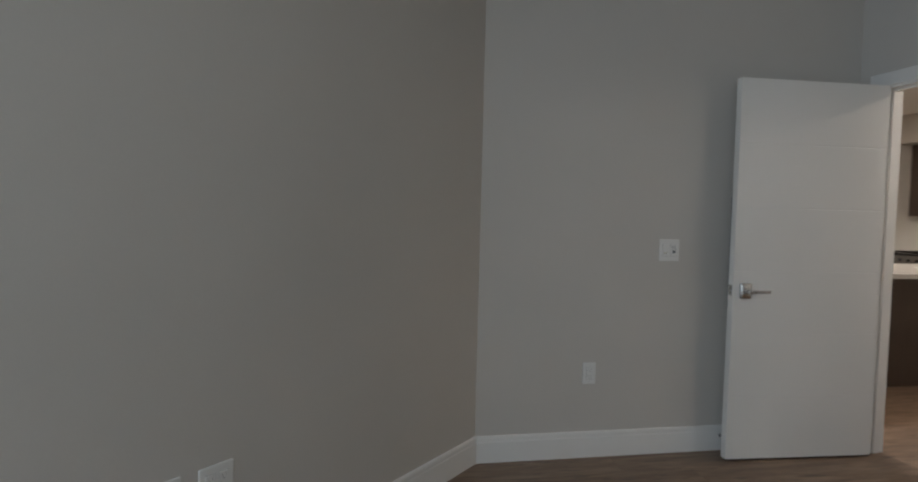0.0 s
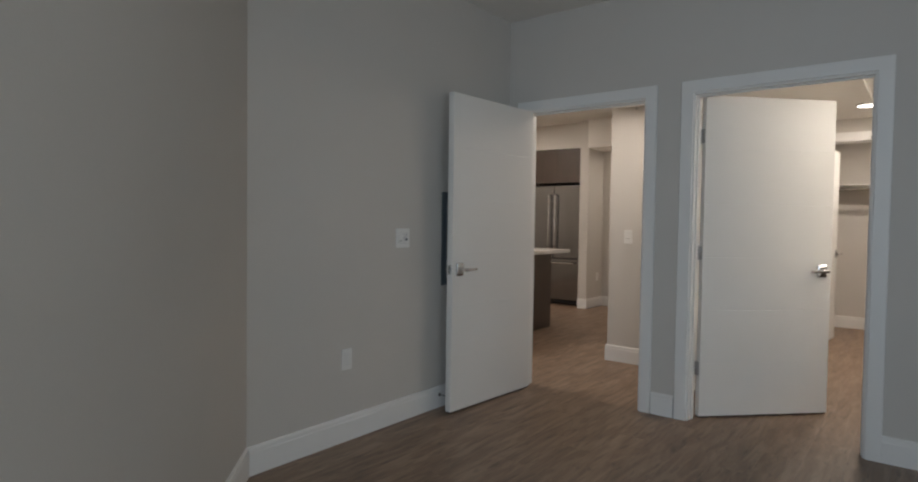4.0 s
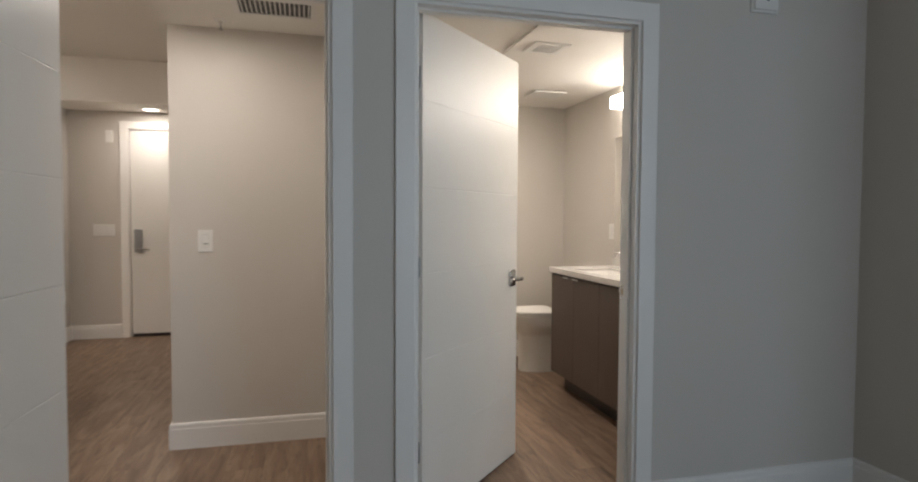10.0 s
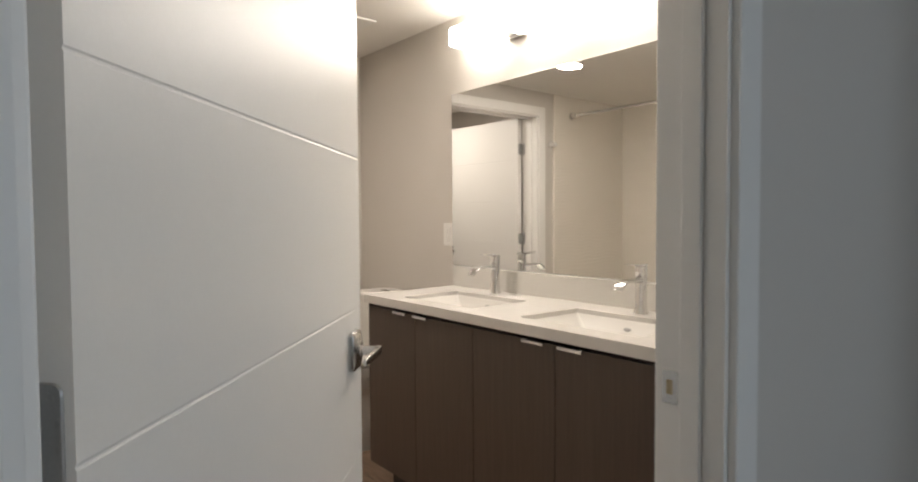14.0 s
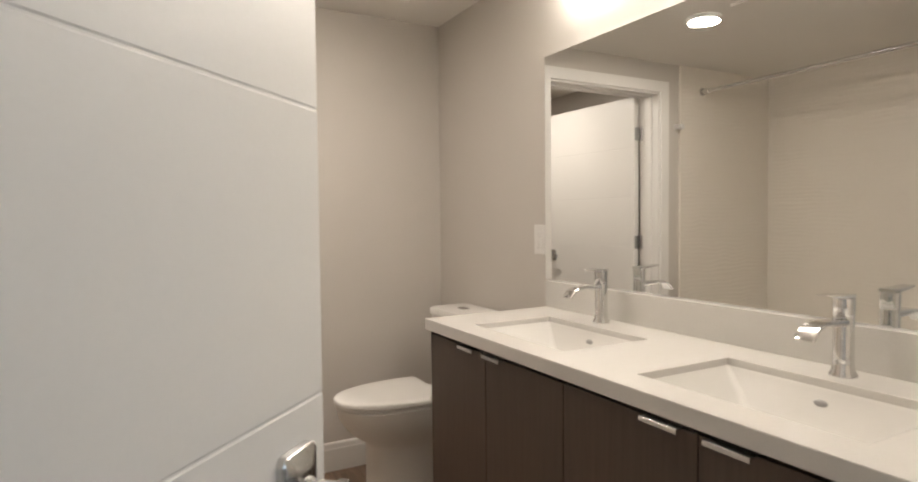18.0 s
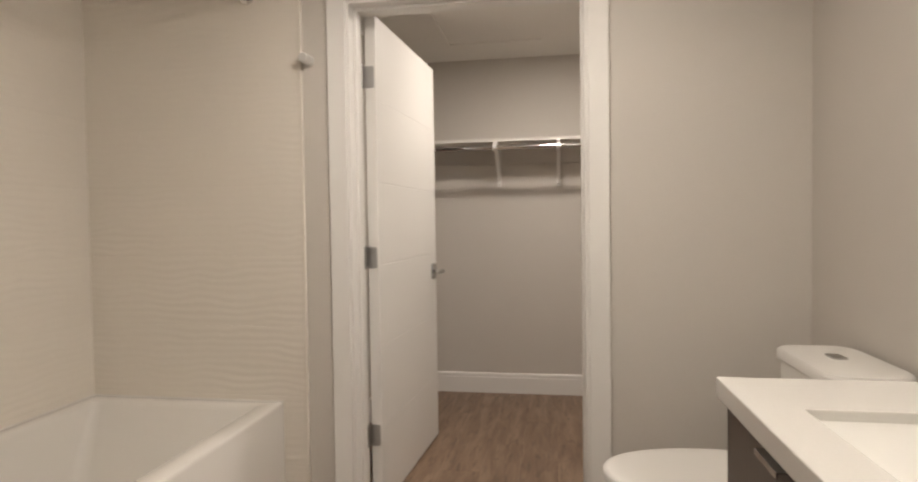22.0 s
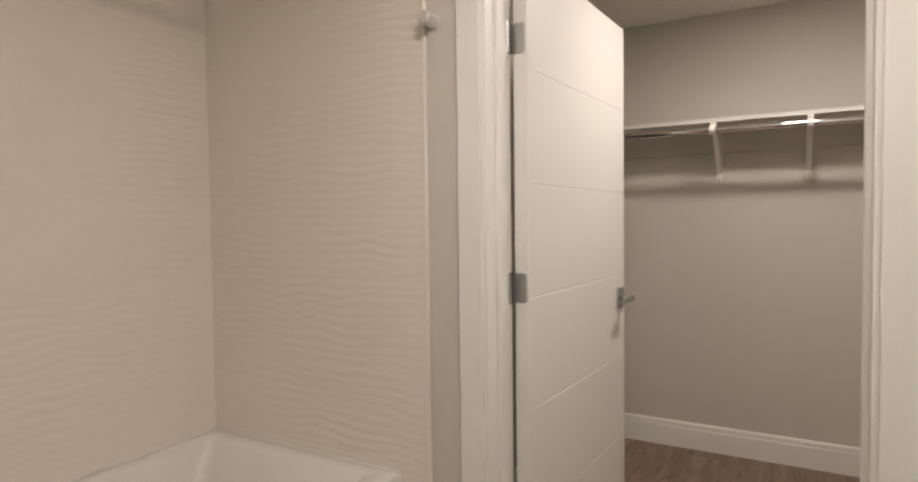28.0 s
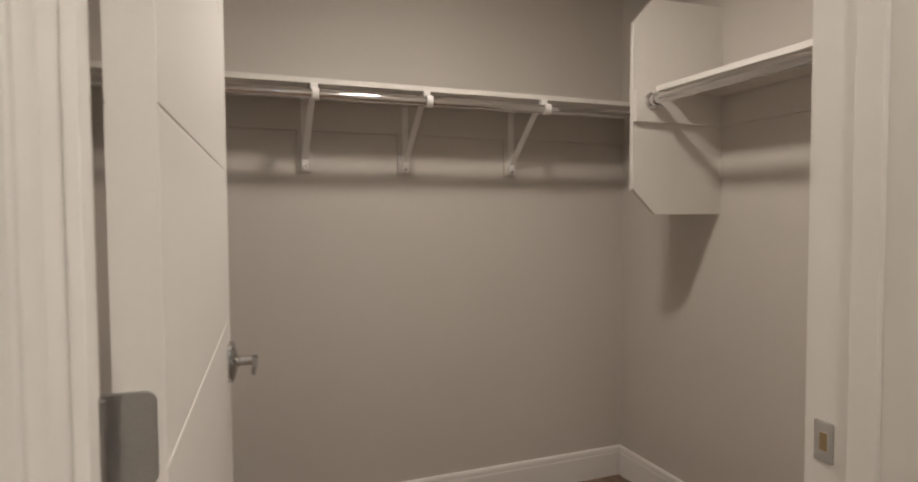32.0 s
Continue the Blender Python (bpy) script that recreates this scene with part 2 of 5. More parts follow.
_b.inputs["Transmission Weight"].default_value, _b.inputs["Roughness"].default_value, _b.inputs["IOR"].default_value = 1.0, 0.20, 1.45

# ---- mesh helpers ----


ORIGIN = Vector((0, 0, 0))  # where the room that is being built has its own zero point
MAIN, VANITY, TUB, CLOSET = (0, 0, 0), (-0.042, 0.024, 0), (-0.024, 0.006, 0), (-0.031, -0.010, 0)


def thing(name, label, category, at=(0, 0, 0), group="", kind=""):
    ob = new(name)
    ob.empty_display_size = 0.1
    ob.location = Vector(at) + ORIGIN
    return tagged(ob, label, category, group, kind)


def finish(name, bm, mat, smooth=False):
    bmesh.ops.recalc_face_normals(bm, faces=bm.faces)
    me = bpy.data.meshes.new(name)
    bm.to_mesh(me)
    bm.free()
    me.materials.append(mat)
    if smooth:
        me.polygons.foreach_set("use_smooth", [True] * len(me.polygons))
        me.set_sharp_from_angle(angle=radians(40))
    return me


def part(name, bm, mat, parent, label="", smooth=False):
    """One mesh, in the coordinates of its room, under a thing or under a part."""
    bm.transform(Matrix.Translation(ORIGIN))
    ob = new(name, finish(name, bm, mat, smooth))
    if parent is not None:
        ob.parent = parent
        if parent.type == "EMPTY":
            ob.matrix_parent_inverse = parent.matrix_basis.inverted()
    return tagged(ob, label)


def solid(name, bm, mat, label, category="", kind="structure", smooth=False):
    return tagged(part(name, bm, mat, None, "", smooth), label, category, "", kind)


def box(bm, x0, x1, y0, y1, z0, z1, bev=0.0, seg=2):
    vs = [bm.verts.new((x, y, z)) for x in (x0, x1) for y in (y0, y1) for z in (z0, z1)]
    fs = [bm.faces.new([vs[i] for i in q]) for q in ((0, 1, 3, 2), (4, 6, 7, 5), (0, 4, 5, 1), (2, 3, 7, 6), (0, 2, 6, 4), (1, 5, 7, 3))]
    if bev:
        es = list({e for f in fs for e in f.edges})
        bmesh.ops.recalc_face_normals(bm, faces=fs)
        bmesh.ops.bevel(bm, geom=es, offset=bev, segments=seg, affect="EDGES", profile=0.6)
    return bm


def boxes(*rows, bev=0.0):
    bm = bmesh.new()
    for r in rows:
        box(bm, *r, bev=bev)
    return bm


def prism(bm, profile, length, m, k0=0.0, k1=0.0):
    """A closed (u, v) outline drawn out along w from 0 to length; k0 and k1 cut the ends on a mitre."""
    a = [bm.verts.new(m @ Vector((u, v, -k0 * u))) for u, v in profile]
    b = [bm.verts.new(m @ Vector((u, v, length + k1 * u))) for u, v in profile]
    n = len(profile)
    bm.faces.new(a)
    bm.faces.new(b[::-1])
    for i in range(n):
        bm.faces.new((a[i], b[i], b[(i + 1) % n], a[(i + 1) % n]))
    return bm


def axes(o, u, v, w):
    return Matrix(((u[0], v[0], w[0], o[0]), (u[1], v[1], w[1], o[1]), (u[2], v[2], w[2], o[2]), (0, 0, 0, 1)))


def tube(bm, pts, r, seg=12, caps=True):
    """A round bar along points; r is one radius or one for each point."""
    pts = [Vector(p) for p in pts]
    rings = []
    for i, p in enumerate(pts):
        d = (pts[min(i + 1, len(pts) - 1)] - pts[max(i - 1, 0)]).normalized()
        a = d.orthogonal().normalized() if i == 0 else (last - d * last.dot(d)).normalized()
        last = a
        c = d.cross(a)
        rr = r[i] if isinstance(r, (list, tuple)) else r
        rings.append([bm.verts.new(p + rr * (math.cos(t) * a + math.sin(t) * c)) for t in (2 * math.pi * k / seg for k in range(seg))])
    for p, q in zip(rings, rings[1:]):
        for k in range(seg):
            bm.faces.new((p[k], p[(k + 1) % seg], q[(k + 1) % seg], q[k]))
    if caps:
        bm.faces.new(rings[0][::-1])
        bm.faces.new(rings[-1])
    return bm


def loft(bm, rings, cap0=True, cap1=True):
    rs = [[bm.verts.new(p) for p in ring] for ring in rings]
    n = len(rs[0])
    for p, q in zip(rs, rs[1:]):
        for k in range(n):
            bm.faces.new((p[k], p[(k + 1) % n], q[(k + 1) % n], q[k]))
    if cap0:
        bm.faces.new(rs[0][::-1])
    if cap1:
        bm.faces.new(rs[-1])
    return bm


def rrect(x0, x1, y0, y1, z, r, n=5):
    """A rounded rectangle at one height."""
    out = []
    for cx, cy, a0 in ((x1 - r, y1 - r, 0), (x0 + r, y1 - r, 90), (x0 + r, y0 + r, 180), (x1 - r, y0 + r, 270)):
        for k in range(n + 1):
            a = radians(a0 + 90 * k / n)
            out.append(Vector((cx + r * math.cos(a), cy + r * math.sin(a), z)))
    return out


def oval(cx, cy, rx, ry, z, n=36, p=2.0):
    out = []
    for k in range(n):
        a = 2 * math.pi * k / n
        c, s = math.cos(a), math.sin(a)
        out.append(Vector((cx + rx * math.copysign(abs(c) ** (2 / p), c), cy + ry * math.copysign(abs(s) ** (2 / p), s), z)))
    return out


def plate(bm, m, w, h, d, r=0.004, n=3):
    """A rounded plate, w by h, standing d proud of the plane z = 0 of m, with a softened edge."""
    c = min(d * 0.5, 0.002)
    rows = [rrect(-w / 2, w / 2, -h / 2, h / 2, 0, r, n), rrect(-w / 2, w / 2, -h / 2, h / 2, d - c, r, n), rrect(-w / 2 + c, w / 2 - c, -h / 2 + c, h / 2 - c, d, max(r - c, 0.0005), n)]
    return loft(bm, [[m @ p for p in ring] for ring in rows])


def on_wall(x, y, z, nx, ny):
    """A frame on a wall: x along the wall, y up, z out of it."""
    return axes((x, y, z), (-ny, nx, 0), (0, 0, 1), (nx, ny, 0))

# ---- the shell: walls, ceilings, floor ----
BED_TOP, KIT_TOP, HALL_TOP, BATH_TOP, CLO_TOP = 2.72, 2.69, 2.24, 2.235, 2.315
HEAD = 2.045
D1 = (1.902, 2.818)
D2 = (0.674, 1.616)
D3 = (0.452, 1.362)
D5 = (3.06, 3.968)
outline = [(-0.58, 0), (D2[0], 0), (D2[0], HEAD), (D2[1], HEAD), (D2[1], 0), (D1[0], 0), (D1[0], HEAD), (D1[1], HEAD), (D1[1], 0), (2.965, 0), (2.965, BED_TOP), (-0.58, BED_TOP)]
solid("wall_east_of_bedroom", prism(bmesh.new(), outline, 0.12, axes((2.765, 0, 0), (0, 1, 0), (0, 0, 1), (1, 0, 0))), PAINT, "painted greige wall with two doorways", "wall")
solid("wall_north_of_bedroom", boxes((0.50, 2.885, 2.965, 3.085, 0, BED_TOP)), PAINT, "plain greige painted bedroom wall", "wall")
diag = bmesh.new()
s2 = math.sqrt(0.5)
prism(diag, [(0, 0), (0, 0.12), (2.6, 0.12), (2.6, 0)], BED_TOP, axes((0.555, 2.965, 0), (-s2, -s2, 0), (-s2, s2, 0), (0, 0, 1)))
solid("wall_diagonal", diag, PAINT, "greige wall set at an angle to the room", "wall")
solid("wall_south_of_bedroom", boxes((0.9, 2.765, -0.58, -0.46, 0, BED_TOP)), PAINT, "plain greige painted bedroom wall", "wall")
solid("wall_bedroom_return", boxes((0.9, 1.02, -1.70, -0.58, 0, BED_TOP)), PAINT, "plain greige painted wall end", "wall")
solid("wall_bedroom_back", boxes((-3.12, -1.65, -1.82, -1.70, 0, BED_TOP), (-1.65, -0.05, -1.82, -1.70, 0, 0.62), (-1.65, -0.05, -1.82, -1.70, 2.28, BED_TOP), (-0.05, 0.9, -1.82, -1.70, 0, BED_TOP)), PAINT, "greige window wall behind the bedroom", "wall")
solid("wall_bedroom_north_bay", boxes((-3.12, -1.283, 1.127, 1.247, 0, BED_TOP)), PAINT, "plain greige painted wall beside the window", "wall")
solid("wall_west", boxes((-3.12, -3.0, -1.70, -1.45, 0, BED_TOP), (-3.12, -3.0, -1.45, 0.35, 0, 0.62), (-3.12, -3.0, -1.45, 0.35, 2.28, BED_TOP), (-3.12, -3.0, 0.35, 1.127, 0, BED_TOP)), PAINT, "greige window wall of the bedroom", "wall")
# both windows stay out of view, added as openings for the daylight
for name, x0, x1, y0, y1 in (("window_1", -1.65, -0.05, -1.79, -1.73), ("window_2", -3.09, -3.03, -1.45, 0.35)):
    wf = thing(name, "unseen white framed bedroom window placed to let in pale daylight", "window", ((x0 + x1) / 2, (y0 + y1) / 2, 0.62), kind="structure")
    wide = x1 - x0 > y1 - y0
    a, c = (x0, x1) if wide else (y0, y1)
    for p, q, z0, z1 in ((a, a + 0.05, 0.62, 2.28), (c - 0.05, c, 0.62, 2.28), (a + 0.05, c - 0.05, 0.62, 0.67), (a + 0.05, c - 0.05, 2.23, 2.28), ((a + c) / 2 - 0.03, (a + c) / 2 + 0.03, 0.67, 2.23)):
        part("window_frame", boxes((p, q, y0, y1, z0, z1) if wide else (x0, x1, p, q, z0, z1)), TRIM, wf)
    for p, q in ((a + 0.05, (a + c) / 2 - 0.03), ((a + c) / 2 + 0.03, c - 0.05)):
        pane = part("pane", boxes((p, q, y0 + 0.026, y1 - 0.026, 0.67, 2.23) if wide else (x0 + 0.026, x1 - 0.026, p, q, 0.67, 2.23)), GLASS, wf)
        pane.visible_shadow = False
solid("ceiling_of_bedroom", boxes((-3.12, 2.885, -1.82, 3.085, BED_TOP, BED_TOP + 0.1)), CEIL, "plain pale painted bedroom ceiling", "ceiling")

# hall, kitchen and entry
solid("wall_hall", boxes((4.0, 4.083, 1.80, 2.69, 0, KIT_TOP), (4.083, 7.62, 2.582, 2.69, 0, KIT_TOP)), PAINT, "greige wall block at the end of the hall", "wall")
ORIGIN.xyz = TUB
solid("wall_bath_north", boxes((2.885, D5[0], 1.70, 1.80, 0, KIT_TOP), (D5[0], D5[1], 1.70, 1.80, HEAD, KIT_TOP), (D5[1], 4.085, 1.70, 1.80, 0, KIT_TOP)), PAINT, "greige wall between bathroom and hall", "wall")
solid("wall_tub_wing", boxes((4.036, 4.255, 1.66, 1.70, 0, BATH_TOP), (4.085, 4.255, 1.70, 2.47, 0, KIT_TOP)), PAINT, "short greige wing wall at the tub", "wall")
solid("wall_tub_back", boxes((4.085, 5.78, 2.47, 2.58, 0, KIT_TOP)), PAINT, "greige wall behind the tub tiles", "wall")
ORIGIN.xyz = MAIN
solid("wall_entry", boxes((7.30, 7.42, 2.69, 2.815, 0, KIT_TOP), (7.30, 7.42, 2.815, 3.735, 2.13, KIT_TOP), (7.30, 7.42, 3.735, 4.27, 0, KIT_TOP)), PAINT, "greige wall round the entry door", "wall")
solid("wall_fridge_end", boxes((6.80, 7.62, 4.27, 4.40, 0, KIT_TOP)), PAINT, "greige wall end beside the refrigerator", "wall")
solid("wall_kitchen_east", boxes((7.55, 7.62, 4.40, 6.6, 0, KIT_TOP)), PAINT, "greige kitchen wall behind the cabinets", "wall")
solid("wall_kitchen_north", boxes((2.765, 7.62, 6.6, 6.72, 0, KIT_TOP)), PAINT, "plain greige kitchen wall", "wall")
solid("wall_kitchen_west", boxes((2.765, 2.885, 3.085, 6.6, 0, KIT_TOP)), PAINT, "plain greige kitchen wall", "wall")
solid("soffit_entry", boxes((6.77, 7.30, 2.69, 4.27, 2.292, KIT_TOP)), CEIL, "dropped ceiling box over the entry", "soffit")
solid("soffit_kitchen", boxes((6.93, 7.55, 4.40, 6.6, 2.325, KIT_TOP)), PAINT, "painted box above the kitchen cabinets", "soffit")
solid("ceiling_of_kitchen", boxes((2.885, 7.62, 2.69, 6.72, KIT_TOP, KIT_TOP + 0.1)), CEIL, "plain pale painted kitchen ceiling", "ceiling")
solid("ceiling_of_hall", boxes((2.885, 4.0, 1.80, 2.69, HALL_TOP, KIT_TOP + 0.1)), CEIL, "dropped pale hall ceiling", "ceiling")

# bathroom and closet
ORIGIN.xyz = VANITY
solid("wall_mirror", boxes((2.915, 5.74, -0.42, -0.316, 0, CLO_TOP)), PAINT, "greige bathroom wall behind the vanity", "wall")
ORIGIN.xyz = CLOSET
outline = [(-0.62, 0), (D3[0], 0), (D3[0], HEAD), (D3[1], HEAD), (D3[1], 0), (2.469, 0), (2.469, CLO_TOP), (-0.62, CLO_TOP)]
solid("wall_closet", prism(bmesh.new(), outline, 0.158, axes((5.66, 0, 0), (0, 1, 0), (0, 0, 1), (1, 0, 0))), PAINT, "greige wall with the closet doorway", "wall")
solid("ceiling_of_bathroom", boxes((2.90, 5.675, -0.326, 1.76, BATH_TOP, BATH_TOP + 0.08), (4.13, 5.675, 1.76, 2.50, BATH_TOP, BATH_TOP + 0.08)), CEIL, "plain pale bathroom ceiling", "ceiling")
solid("wall_closet_back", boxes((7.60, 7.72, -0.62, 1.82, 0, CLO_TOP)), PAINT, "greige closet back wall", "wall")
solid("wall_closet_south", boxes((5.818, 7.60, -0.62, -0.52, 0, CLO_TOP)), PAINT, "greige closet side wall", "wall")
solid("wall_closet_north", boxes((5.818, 7.60, 1.70, 1.82, 0, CLO_TOP)), PAINT, "greige closet end wall", "wall")
solid("ceiling_of_closet", boxes((5.818, 7.72, -0.62, 1.82, CLO_TOP, CLO_TOP + 0.08)), CEIL, "plain pale closet ceiling", "ceiling")

ORIGIN.xyz = MAIN

# ---- trim ----
BASE = [(0, 0), (0.015, 0), (0.015, 0.108), (0.0128, 0.112), (0.0128, 0.130), (0.009, 0.138), (0, 0.14)]


def baseboard(x0, y0, x1, y1, nx, ny, k0=0.0, k1=0.0):
    """A run of baseboard from one floor point to another; (nx, ny) points into the room, k0 and k1 cut the corners."""
    d = Vector((x1 - x0, y1 - y0, 0))
    run = d.length
    d.normalize()
    bm = bmesh.new()
    prism(bm, BASE, run, axes((x0, y0, 0), (nx, ny, 0), (0, 0, 1), d), k0, k1)
    solid("baseboard", bm, TRIM, "white painted stepped baseboard along the wall", "baseboard")


CW = 0.072
baseboard(2.765, D2[0] + 0.006 - CW, 2.765, -0.46, -1, 0, 0, -1)
baseboard(2.765, D1[0] - CW, 2.765, D2[1] + CW, -1, 0)
baseboard(0.555, 2.965, 2.765, 2.965, 0, -1, -0.414, -1)
baseboard(0.555, 2.965, -1.283, 1.127, s2, -s2, -0.414, 0)
baseboard(2.765, -0.46, 0.9, -0.46, 0, 1, -1, 0)
baseboard(-1.283, 1.127, -3.0, 1.127, 0, -1)
baseboard(4.0, 1.80, 4.0, 2.69, -1, 0, -1, 1)
baseboard(4.0, 2.69, 7.30, 2.69, 0, 1, 1, -1)
baseboard(2.885, 1.806, 4.0, 1.806, 0, 1, -1, -1)
baseboard(7.30, 4.27, 7.30, 3.735 + CW, -1, 0, -1, 0)
baseboard(6.80, 4.27, 7.30, 4.27, 0, -1, 1, -1)
baseboard(6.80, 4.27, 6.80, 4.40, -1, 0, 1, 0)
ORIGIN.xyz = CLOSET
baseboard(5.66, -0.282, 5.66, D3[0] - CW, -1, 0, -1, 0)
baseboard(5.66, D3[1] + CW - 0.006, 5.66, 1.522, -1, 0)
ORIGIN.xyz = VANITY
baseboard(4.70, -0.316, 5.671, -0.316, 0, 1, 0, -1)
ORIGIN.xyz = TUB
baseboard(4.036, 1.66, 4.243, 1.66, 0, -1)
ORIGIN.xyz = CLOSET
baseboard(7.60, -0.52, 7.60, 1.70, -1, 0, -1, -1)
baseboard(5.818, -0.52, 7.60, -0.52, 0, 1, -1, -1)
baseboard(5.818, 1.70, 7.60, 1.70, 0, -1, -1, -1)
baseboard(5.818, -0.52, 5.818, D3[0] - CW, 1, 0, -1, 0)
ORIGIN.xyz = MAIN

CASE = [(0, 0), (0, 0.0132), (0.002, 0.0148), (CW - 0.002, 0.0152), (CW, 0.0132), (CW, 0)]


def door_frame(name, label, xa, xb, y0, y1, top, stop_x, sides, strike=None):
    """Jambs, stops and casings of a doorway in a wall between x = xa and xb."""
    ob = thing(name, label, "door frame", ((xa + xb) / 2, (y0 + y1) / 2, 0), kind="structure")
    j = 0.018
    part("jamb", boxes((xa, xb, y0, y0 + j, 0, top)), TRIM, ob)
    part("jamb", boxes((xa, xb, y1 - j, y1, 0, top)), TRIM, ob)
    part("jamb_head", boxes((xa, xb, y0 + j, y1 - j, top - j, top)), TRIM, ob)
    a, b = stop_x
    part("door_stop_strip", boxes((a, b, y0 + j, y0 + j + 0.011, 0, top - j), bev=0.002), TRIM, ob)
    part("door_stop_strip", boxes((a, b, y1 - j - 0.011, y1 - j, 0, top - j), bev=0.002), TRIM, ob)
    part("door_stop_strip", boxes((a, b, y0 + j + 0.011, y1 - j - 0.011, top - j - 0.011, top - j), bev=0.002), TRIM, ob)
    for x, nx in ((xa, -1), (xb, 1)):
        if nx not in sides:
            continue
        o = 0.006
        bm = bmesh.new()
        prism(bm, CASE, top - o, axes((x, y0 + o, 0), (0, -1, 0), (nx, 0, 0), (0, 0, 1)), 0, 1)
        part("casing", bm, TRIM, ob)
        bm = bmesh.new()
        prism(bm, CASE, top - o, axes((x, y1 - o, 0), (0, 1, 0), (nx, 0, 0), (0, 0, 1)), 0, 1)
        part("casing", bm, TRIM, ob)
        bm = bmesh.new()
        prism(bm, CASE, y1 - y0 - 2 * o, axes((x, y0 + o, top - o), (0, 0, 1), (nx, 0, 0), (0, 1, 0)), 1, 1)
        part("casing_head", bm, TRIM, ob)
    if strike:
        sx, z = strike
        bm = bmesh.new()
        m = axes((sx, y0 + j, z), (1, 0, 0), (0, 0, 1), (0, 1, 0))
        plate(bm, m, 0.030, 0.058, 0.0015, 0.003)
        sp = part("strike_plate", bm, NICKEL, ob, "brushed metal strike plate")
        bm = bmesh.new()
        plate(bm, m @ Matrix.Translation((0, 0, 0.0008)), 0.012, 0.026, 0.0012, 0.002)
        part("latch_hole", bm, BRASS, sp)
    return ob


door_frame("door_frame_1", "white painted casing round the bedroom doorway", 2.765, 2.885, *D1, HEAD, (2.812, 2.845), (-1, 1), (2.777, 0.93))
door_frame("door_frame_2", "white painted casing round the bathroom doorway", 2.765, 2.885, *D2, HEAD, (2.803, 2.838), (-1, 1), (2.862, 0.93))
ORIGIN.xyz = CLOSET
door_frame("door_frame_3", "white painted casing round the closet doorway", 5.66, 5.818, *D3, HEAD, (5.715, 5.752), (-1, 1), (5.792, 0.942))
ORIGIN.xyz = TUB
lin = thing("door_5", "white casing and closed door of a linen closet", "door", (3.5, 1.70, 0), kind="structure")
part("jamb", boxes((D5[1] - 0.018, D5[1], 1.70, 1.80, 0, HEAD)), TRIM, lin)
part("jamb", boxes((D5[0], D5[0] + 0.018, 1.70, 1.80, 0, HEAD)), TRIM, lin)
part("jamb_head", boxes((D5[0] + 0.018, D5[1] - 0.018, 1.70, 1.80, HEAD - 0.018, HEAD)), TRIM, lin)
part("leaf", boxes((D5[0] + 0.021, D5[1] - 0.021, 1.752, 1.794, 0.012, HEAD - 0.021)), DOOR, lin, "plain white closed leaf")
part("casing", prism(bmesh.new(), CASE, HEAD - 0.006, axes((D5[1] - 0.006, 1.70, 0), (1, 0, 0), (0, -1, 0), (0, 0, 1)), 0, 1), TRIM, lin)
part("casing", prism(bmesh.new(), CASE, HEAD - 0.006, axes((D5[0] + 0.006, 1.70, 0), (-1, 0, 0), (0, -1, 0), (0, 0, 1)), 0, 1), TRIM, lin)
part("casing_head", prism(bmesh.new(), CASE, D5[1] - D5[0] - 0.012, axes((D5[0] + 0.006, 1.70, HEAD - 0.006), (0, 0, 1), (0, -1, 0), (1, 0, 0)), 1, 1), TRIM, lin)
bm = bmesh.new()
plate(bm, axes((D5[1] - 0.018, 1.722, 0.945), (0, 1, 0), (0, 0, 1), (-1, 0, 0)), 0.034, 0.058, 0.0015, 0.003)
part("strike_plate", bm, NICKEL, lin, "brushed metal strike plate")
ORIGIN.xyz = MAIN
door_frame("door_frame_4", "white painted casing round the entry door", 7.30, 7.42, 2.815, 3.735, 2.13, (7.36, 7.41), (-1,))

# ---- doors ----


